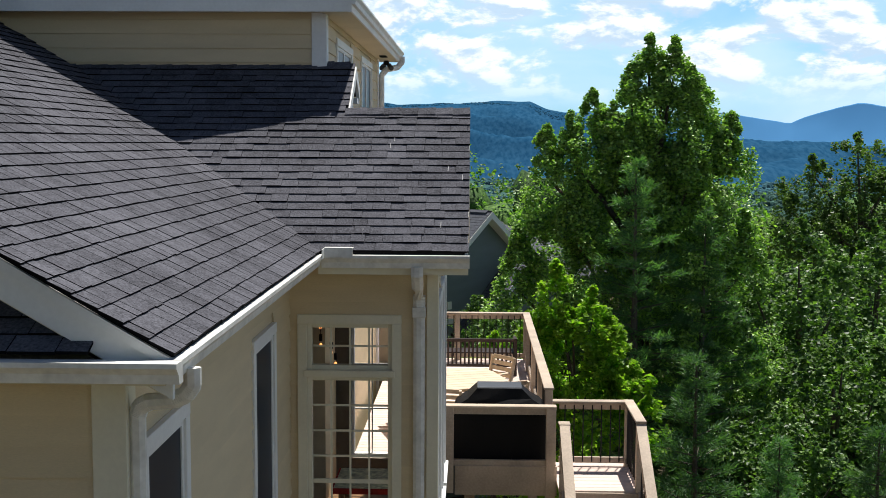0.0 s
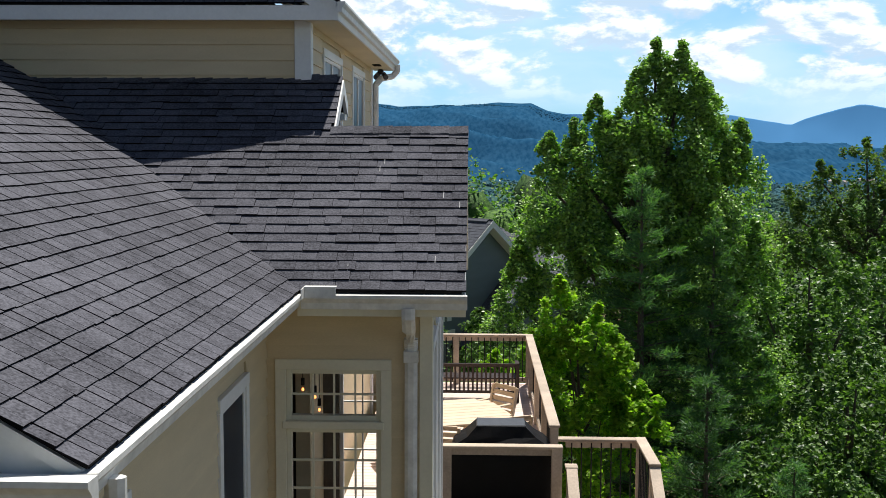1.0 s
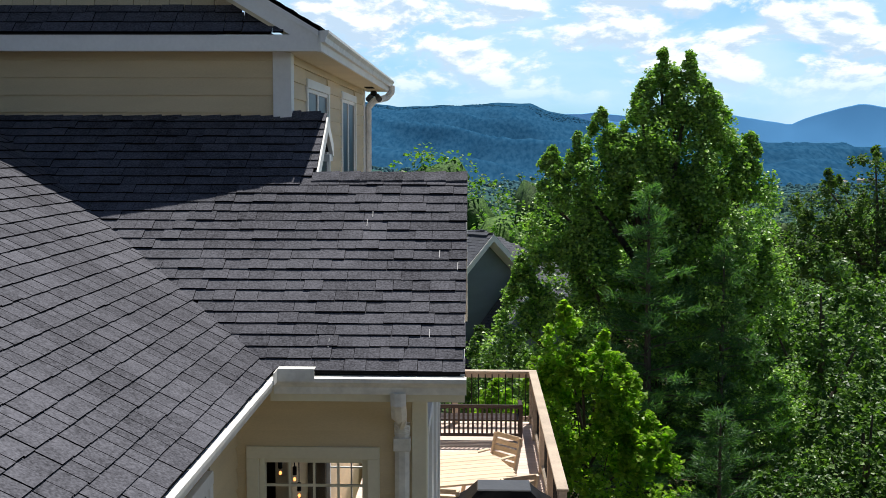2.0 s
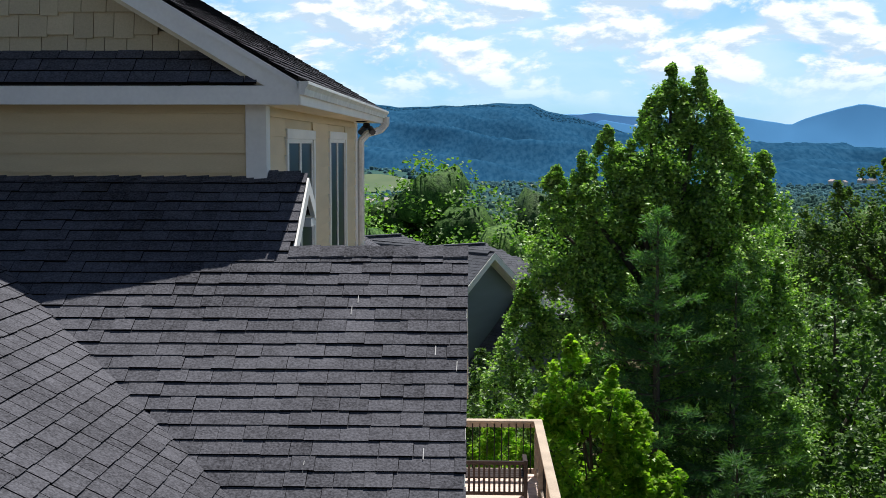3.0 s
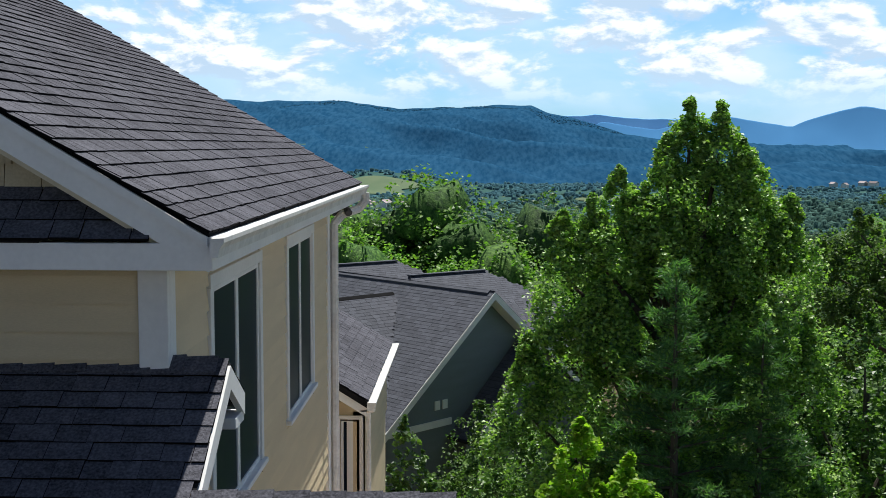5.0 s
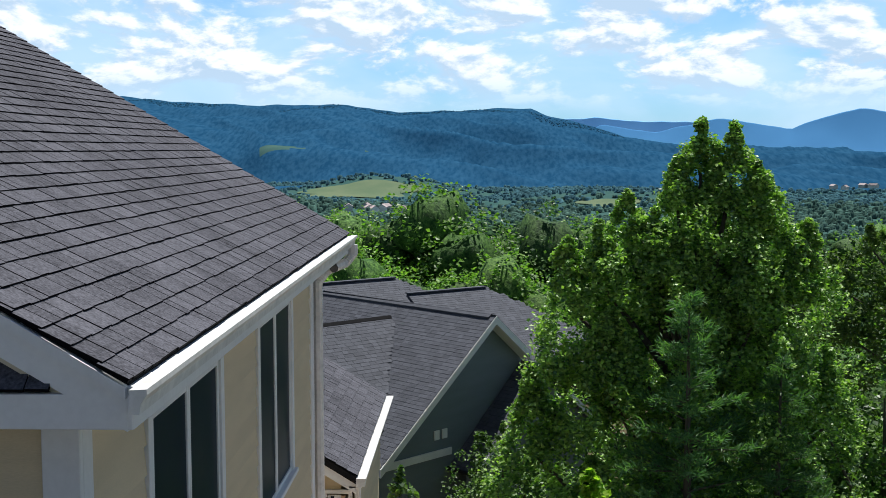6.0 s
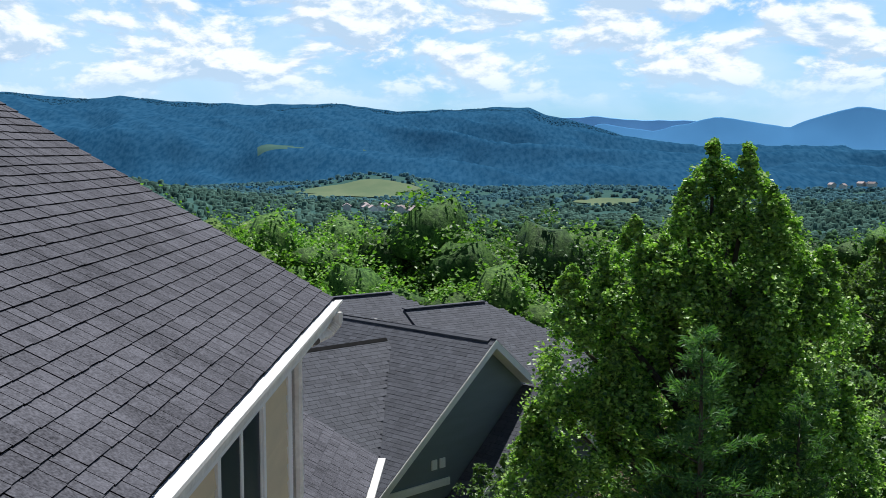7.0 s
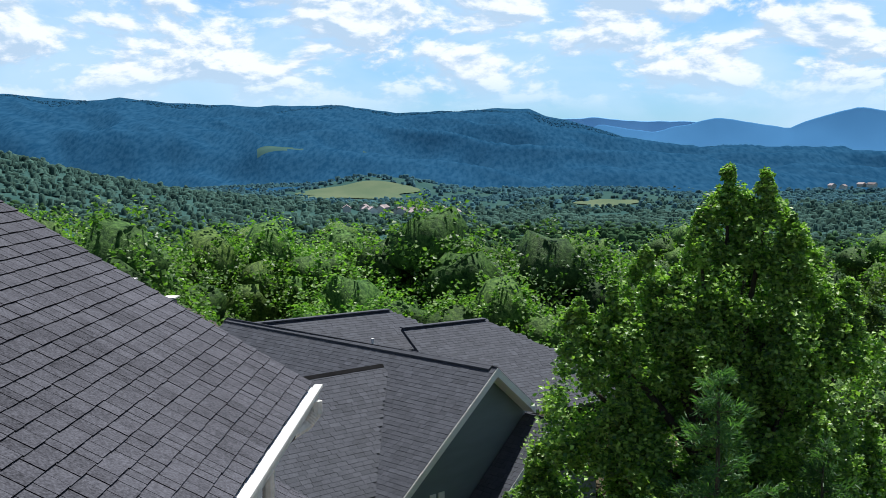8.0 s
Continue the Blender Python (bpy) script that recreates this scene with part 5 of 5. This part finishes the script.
def leafy_tree(name, label, spires, base, leaf, per, density, mat, clump=0.34, trunk_r=0.22, tip=0.8, gaps=-2.0, core=None, fill=(0.28, 0.46)):
    """A broadleaf tree: a trunk, limbs to each spire of its crown, and tufts of leaves over the spires."""
    tree = thing(name, base, label, "tree")
    centres, outward = [], []
    bm = bmesh.new()
    top = max(s[2] for s in spires)
    mx, my = sum(s[0] for s in spires) / len(spires), sum(s[1] for s in spires) / len(spires)
    limb(bm, (0, 0, -2.0), (mx * 0.5, my * 0.5, top * 0.45), trunk_r, trunk_r * 0.65, 9)
    limb(bm, (mx * 0.5, my * 0.5, top * 0.45), (mx, my, top * 0.8), trunk_r * 0.65, trunk_r * 0.2, 8)
    part("trunk", bm, M_BARK, tree)
    for sx, sy, st, sr, sl in spires:
        bm = bmesh.new()
        f = max(0.2, min(0.6, (st - sl) / top))
        limb(bm, (mx * f, my * f, top * f), (sx, sy, st - sl * 0.35), trunk_r * 0.4, trunk_r * 0.1)
        part("limb", bm, M_BARK, tree)
        n = int(density * sr * sl * (1 + 0.5 / sr))
        t = nrng.random(n) ** 0.85
        prof = np.clip(t * (1.8 if tip > 0.9 else 2.6) + 0.04, 0, 1) ** tip * np.where(t > 0.85, 1 - (t - 0.85) * 2.2, 1)
        ang = nrng.uniform(0, 2 * math.pi, n)
        lobe = 1 + 0.22 * np.sin(ang * 3 + sx * 5 + t * 9) + 0.14 * np.sin(ang * 5 - t * 14)
        rad = sr * prof * lobe * (0.45 + 0.55 * nrng.random(n) ** 0.4)
        if tip > 0.6:
            ta = np.linspace(0.0, 0.6, 9 if tip > 0.9 else 5)
            t, rad, ang = np.concatenate([t, ta]), np.concatenate([rad, sr * 0.9 * ta * nrng.random(len(ta))]), np.concatenate([ang, nrng.uniform(0, 6.28, len(ta))])
            n = len(t)
        if tip < 0.6:
            rad = sr * np.sqrt(np.clip(1 - (2 * t - 1) ** 2, 0.02, 1)) * lobe * (0.80 + 0.28 * nrng.random(n))
        c = np.stack([sx + rad * np.cos(ang), sy + rad * np.sin(ang), st - t * sl - clump * 0.5], -1)
        open_to = np.array([noise.noise((p[0] / 0.8 + 3.7, p[1] / 0.8, p[2] / 1.1)) for p in c]) > gaps
        open_to |= t < 0.3
        c, t, n = c[open_to], t[open_to], int(open_to.sum())
        k = per
        g = nrng.normal(size=(n, k, 3))
        g = g / np.linalg.norm(g, axis=2)[:, :, None] * nrng.random((n, k, 1)) ** 0.42
        g = g * np.array([1.0, 1.0, 1.25]) * clump * nrng.uniform(0.55, 1.15, (n, 1, 1)) * (0.32 + 0.68 * np.clip(t * 2.0, 0, 1) if tip > 0.6 else np.ones(n))[:, None, None]
        centres.append((c[:, None, :] + g).reshape(-1, 3))
        away = g / (np.linalg.norm(g, axis=2)[:, :, None] + 1e-6)
        if tip < 0.6:
            hub = np.array([sx, sy, st - sl * 0.5])
            away = away * 0.3 + ((c - hub) / (np.linalg.norm(c - hub, axis=1)[:, None] + 1e-6))[:, None, :]
        outward.append(away.reshape(-1, 3))
    pts = np.concatenate(centres)
    crown = new("crown", leaf_mesh("crown", pts, nrng.uniform(0.7, 1.3, len(pts)) * leaf, mat, facing=np.concatenate(outward) * (0.45 if core else 0.12)))
    crown.parent = tree
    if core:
        # solid ball added in each lobe; its dark colour stands in for inner shade
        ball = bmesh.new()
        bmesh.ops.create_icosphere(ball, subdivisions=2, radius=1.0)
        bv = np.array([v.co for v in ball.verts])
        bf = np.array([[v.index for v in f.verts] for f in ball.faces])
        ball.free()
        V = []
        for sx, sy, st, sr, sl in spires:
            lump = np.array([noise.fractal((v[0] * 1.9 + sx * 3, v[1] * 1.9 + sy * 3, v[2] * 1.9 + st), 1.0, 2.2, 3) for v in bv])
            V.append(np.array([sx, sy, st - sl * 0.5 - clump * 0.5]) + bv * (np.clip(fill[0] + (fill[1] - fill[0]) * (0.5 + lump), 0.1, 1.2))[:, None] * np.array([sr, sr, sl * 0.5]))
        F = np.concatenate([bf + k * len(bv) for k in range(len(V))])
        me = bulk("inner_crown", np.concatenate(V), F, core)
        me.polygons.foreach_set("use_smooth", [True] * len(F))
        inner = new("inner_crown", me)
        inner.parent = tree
    return tree


def pine_tree(name, label, base, height, radius, whorls, mat, needle=0.15, bare=0.15):
    """A white pine: whorls of level branches that carry flat sprays of needles."""
    tree = thing(name, base, label, "tree")
    bm = bmesh.new()
    limb(bm, (0, 0, -1.5), (0, 0, height * 0.97), 0.02 * height, 0.02, 8)
    part("trunk", bm, M_BARK, tree)
    pts, dirs = [], []
    bm = bmesh.new()
    for i in range(whorls):
        for k in range(6):
            t = bare + (1 - bare) * min(0.99, (i + 0.5 + rng.uniform(-0.5, 0.5)) / whorls)
            z = height * t
            reach = radius * (1 - t) ** 0.8 + 0.12
            a = k * math.pi / 3 + i * 0.7 + rng.uniform(-0.3, 0.3)
            ln = reach * rng.uniform(0.65, 1.15)
            d = Vector((math.cos(a), math.sin(a), rng.uniform(0.05, 0.35)))
            limb(bm, (0, 0, z), Vector((0, 0, z)) + d * ln, 0.006 * height * (1 - t) + 0.008, 0.004, 4)
            m = int(12 + 36 * ln)
            q = nrng.random(m) ** 0.7
            side = np.array([-d.y, d.x, 0]) * 1.0
            sp = nrng.normal(0, 0.15, m) * ln * (1.05 - q * 0.6)
            p = np.array([0, 0, z]) + q[:, None] * np.array(d) * ln + sp[:, None] * side + np.stack([np.zeros(m), np.zeros(m), nrng.normal(0.02, 0.03, m)], -1)
            pts.append(p)
            dirs.append(np.array(d)[None] * 0.8 + np.sign(sp)[:, None] * side * 0.6 + nrng.normal(0, 0.45, (m, 3)) + np.array([0, 0, 0.25]))
    tagged(part("branch_work", bm, M_BARK, tree), kind="stuff")
    pts, dirs = np.concatenate(pts), np.concatenate(dirs)
    pts = np.repeat(pts, 4, 0) + nrng.normal(0, 0.05, (len(pts) * 4, 3))
    dirs = np.repeat(dirs, 4, 0) + nrng.normal(0, 0.45, (len(dirs) * 4, 3))
    dirs /= np.linalg.norm(dirs, axis=1)[:, None]
    w = np.cross(dirs, nrng.normal(size=dirs.shape))
    w /= np.linalg.norm(w, axis=1)[:, None]
    L = nrng.uniform(0.7, 1.3, (len(pts), 1)) * needle
    v = np.stack([pts, pts + dirs * L * 0.5 + w * L * 0.065, pts + dirs * L, pts + dirs * L * 0.5 - w * L * 0.065], 1).reshape(-1, 3)
    crown = new("crown", bulk("crown", v, np.arange(len(v)).reshape(-1, 4), mat))
    crown.parent = tree
    return tree


def gz(x, y):
    return float(ground_z(x, y))


# the tall poplar beyond the deck, many upright spires
BX, BY = 5.5, 34.6
BZ = gz(BX, BY)
SPIRES = ((5.76, 34.5, 11.6, 0.9, 4.0), (6.47, 34.3, 11.5, 0.9, 4.0), (6.1, 34.2, 10.7, 1.0, 4.0), (5.2, 34.3, 10.7, 0.9, 4.0), (7.0, 34.0, 10.6, 0.9, 4.0), (4.6, 33.9, 9.5, 1.0, 4.5), (3.3, 34.0, 9.2, 0.9, 4.5), (7.9, 33.9, 8.6, 1.0, 4.5), (4.0, 34.2, 9.9, 1.1, 4.5), (7.4, 34.6, 10.3, 1.1, 4.0), (8.3, 34.3, 9.2, 1.0, 4.5), (2.6, 34.2, 8.8, 1.0, 5.0),
          (5.1, 33.6, 9.0, 1.5, 5.0), (6.8, 33.5, 8.7, 1.5, 6.0), (3.5, 33.4, 7.2, 1.5, 6.0), (1.7, 34.0, 5.6, 1.2, 6.0), (8.7, 34.0, 6.2, 1.2, 6.0), (5.8, 33.2, 6.4, 1.9, 8.0), (5.5, 35.6, 9.6, 2.4, 10.0), (3.2, 33.6, 3.6, 1.9, 6.0), (8.0, 33.4, 3.6, 1.9, 6.0))
leafy_tree("poplar_tree", "tall dense poplar with upright leafy spires", [(x - BX, y - BY, z - BZ, r, l) for x, y, z, r, l in SPIRES], (BX, BY, BZ), 0.108, 92, 19.0, M_LEAF, 0.42, 0.34, 0.95, 0.05)
# bright young tree right behind the deck rail
YX, YY = 3.0, 26.3
YZ = gz(YX, YY)
YOUNG = ((2.35, 26.3, 5.35, 0.45, 2.6), (3.25, 26.2, 4.75, 0.55, 2.6), (1.7, 26.2, 4.1, 0.55, 2.6), (3.7, 26.1, 4.0, 0.6, 2.6), (2.6, 25.9, 4.3, 0.8, 3.5), (4.2, 26.0, 2.9, 0.7, 2.2), (3.3, 25.8, 3.2, 1.0, 3.6), (1.4, 26.0, 2.9, 0.8, 3.0), (4.6, 26.0, 2.1, 0.5, 1.4), (2.3, 25.8, 2.4, 1.0, 3.4), (0.9, 27.2, 3.4, 0.6, 2.4))
leafy_tree("young_tree", "young tree with bright yellow-green leaves by the deck", [(x - YX, y - YY, z - YZ, r, l) for x, y, z, r, l in YOUNG], (YX, YY, YZ), 0.135, 30, 34, M_LEAF_YOUNG, 0.26, 0.09, gaps=0.04)

# broad trees of the wood on the right
crown_a = [(0, 0, 12.0, 1.6, 5), (1.7, 0.4, 11.0, 1.4, 5), (-1.6, -0.3, 11.2, 1.5, 5.5), (0.4, -1.6, 10.2, 1.7, 6), (2.9, -0.6, 8.9, 1.3, 5), (-2.9, 0.3, 9.2, 1.3, 5), (-0.6, 1.5, 10.4, 1.6, 6), (1.5, -2.0, 8.0, 1.5, 5), (-1.8, -2.0, 8.2, 1.5, 5), (0, 0, 8.5, 2.6, 7)]
broad = leafy_tree("broadleaf_tree", "broadleaf tree with dense mid-green foliage", crown_a, (11.6, 38.0, 5.7 - 12), 0.170, 32, 5.6, M_LEAF_MIX, 0.56, 0.25, gaps=-0.05)
tagged(broad, group="trees of the wood")
for x, y, top, turn, s in ((15.4, 42, 5.4, 70, 1.0), (10.6, 41, 4.3, 140, 0.95), (10.9, 31, 3.2, 200, 0.9), (14.0, 34.0, 3.8, 250, 1.05), (8.6, 28.5, 1.3, 310, 0.75), (19.5, 47, 5.5, 20, 1.1), (12.2, 25.0, 1.6, 95, 0.85), (6.6, 31.0, 0.4, 170, 0.8), (3.2, 36.5, 3.6, 45, 0.8), (17.2, 36, 3.0, 120, 1.0), (9.3, 24.0, -0.6, 15, 0.7), (1.2, 38.5, 3.2, 300, 0.6), (6.0, 27.0, -1.0, 220, 0.7), (10.0, 20.5, -1.5, 33, 0.7)):
    copy_thing(broad, pose(x, y, top - 12 * s, 0, 0, turn) @ Matrix.Scale(s, 4))
oak = leafy_tree("oak_tree", "spreading oak with dull green leaves and gaps between limbs", [(0, 0, 13.0, 1.6, 3), (2.0, 0.5, 12.4, 1.4, 3), (-2.2, 0, 11.9, 1.4, 3), (-3.3, -0.4, 10.0, 1.2, 3), (3.3, 0.3, 11.2, 1.4, 3.4), (0.6, -1.6, 11.0, 1.5, 3.5), (-1.6, -1.2, 9.6, 1.5, 3), (-2.9, 0, 8.0, 1.2, 3), (2.4, -1.4, 9.0, 1.6, 4), (4.4, 0, 9.4, 1.4, 4), (0.8, 0, 8.2, 1.8, 4)], (19.2, 55.0, 8.8 - 13), 0.17, 50, 7.5, M_LEAF_DULL, 0.48, 0.3, 0.8, -0.25)

# saplings behind the deck
for (x, y, top), s in (((-0.95, 27.0, 5.15), 1.0), ((0.35, 28.0, 4.2), 0.9), ((0.9, 30.5, 3.4), 1.2)):
    b = gz(x, y)
    sap = leafy_tree("sapling", "thin sapling with sparse light green leaves", [(0, 0, top - b, 0.22 * s, 1.5), (0.35 * s, 0.1, top - b - 0.7, 0.25 * s, 1.2), (-0.3 * s, 0, top - b - 1.0, 0.3 * s, 1.4)], (x, y, b), 0.12, 9, 26, M_LEAF_MIX, 0.16, 0.03)
    tagged(sap, group="saplings")

# a third roof among the trees, with chimneys
lodge = thing("distant_house", (-21.0, 72.0, -3.7), "brown-roofed house with chimneys among the trees", "house")
part("wall", prism([(-5, -12), (5, -12), (5, 4.5), (0, 7.2), (-5, 4.5)], -7, 7), M_VWALL, lodge)
part("roof", prism([(-6, 4.0), (0, 7.3), (6, 4.0), (6, 4.35), (0, 7.7), (-6, 4.35)], -7.6, 7.6), surface("brown_roof", (0.075, 0.062, 0.055), 0.9, 30, 0.2, 2, 0.15, 0.3), lodge)
for x, y, z, w in ((3.7, -5.0, 8.8, 0.26), (5.6, -4.0, 7.75, 0.24)):
    chimney = part("chimney", blocks((x - w, x + w, y - 0.4, y + 0.4, 3.5, z), bevel=0.02), M_VROOF, lodge)
    part("chimney_cap", blocks((x - w - 0.1, x + w + 0.1, y - 0.5, y + 0.5, z + 0.12, z + 0.2), (x - 0.1, x + 0.1, y - 0.1, y + 0.1, z, z + 0.12), bevel=0.01), M_GUTTER, chimney)

# pines
tall_pine = pine_tree("pine_tree", "tall white pine with feathery dark sprays", (5.0, 31.6, 7.6 - 13), 13, 3.7, 17, M_PINE, 0.19)
copy_thing(tall_pine, pose(7.1, 31.9, 6.1 - 11.4, 0, 0, 65) @ Matrix.Scale(0.88, 4))
pine_small = pine_tree("pine_tree", "young white pine with soft feathery sprays", (5.35, 24.0, 3.4 - 8), 8, 2.3, 15, M_PINE, 0.17, 0.05)
for x, y, top, turn, s in ((7.5, 18.6, 3.15, 40, 0.8), (4.2, 23.2, 0.6, 100, 0.6), (7.4, 24.5, 1.4, 200, 0.75), (6.7, 21.5, 0.6, 260, 0.6)):
    copy_thing(pine_small, pose(x, y, top - 8 * s, 0, 0, turn) @ Matrix.Scale(s, 4))

# woods on the slope below, tree by tree
kinds, small_kinds = [], []
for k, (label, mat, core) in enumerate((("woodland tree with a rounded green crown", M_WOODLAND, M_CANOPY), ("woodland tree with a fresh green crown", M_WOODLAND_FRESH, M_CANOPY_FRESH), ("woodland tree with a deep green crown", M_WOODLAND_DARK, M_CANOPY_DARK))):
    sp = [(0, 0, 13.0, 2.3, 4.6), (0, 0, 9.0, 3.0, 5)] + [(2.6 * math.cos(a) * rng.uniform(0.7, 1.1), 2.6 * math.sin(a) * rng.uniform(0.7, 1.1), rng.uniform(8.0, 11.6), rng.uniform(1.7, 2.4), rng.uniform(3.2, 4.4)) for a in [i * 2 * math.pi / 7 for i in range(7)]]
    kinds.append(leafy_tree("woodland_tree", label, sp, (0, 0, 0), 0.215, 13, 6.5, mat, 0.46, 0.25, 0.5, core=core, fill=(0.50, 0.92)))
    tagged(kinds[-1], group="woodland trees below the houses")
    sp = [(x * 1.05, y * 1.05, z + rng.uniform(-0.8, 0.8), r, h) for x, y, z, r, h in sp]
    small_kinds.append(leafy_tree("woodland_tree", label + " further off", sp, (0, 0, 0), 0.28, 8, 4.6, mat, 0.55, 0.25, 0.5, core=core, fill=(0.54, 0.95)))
    tagged(small_kinds[-1], group="woodland trees below the houses")
places = []
while len(places) < 122:
    r, a = rng.uniform(62, 225), math.radians(rng.uniform(-24, 27))
    x, y = r * math.sin(a), r * math.cos(a) + 10
    if all(math.hypot(x - p, y - q) > 6.6 for p, q in places) and not (-16 < x < 6 and y < 78):
        places.append((x, y))
used = []
for i, (x, y) in enumerate(places):
    src = (kinds if math.hypot(x, y - 10) < 112 else small_kinds)[i % 3]
    d = y - 10
    s = min(rng.uniform(0.85, 1.35), (11.5 - 0.072 * d - rng.uniform(0, 2.5) - gz(x, y)) / 13)
    m = pose(x, y, gz(x, y) - 0.5, 0, 0, rng.uniform(0, 360)) @ Matrix.Scale(s, 4)
    if src not in used:
        used.append(src)
        src.matrix_basis = m
    else:
        copy_thing(src, m)

# unseen trees added behind the camera to close off the sky's light there
for i in range(14):
    a = math.radians(140 + i * 13.4 + rng.uniform(-3, 3))
    r = rng.uniform(36, 48)
    x, y = r * math.sin(a), r * math.cos(a) + 3
    copy_thing(small_kinds[i % 3], pose(x, y, gz(x, y) - 0.5, 0, 0, rng.uniform(0, 360)) @ Matrix.Scale(rng.uniform(1.2, 1.5), 4))
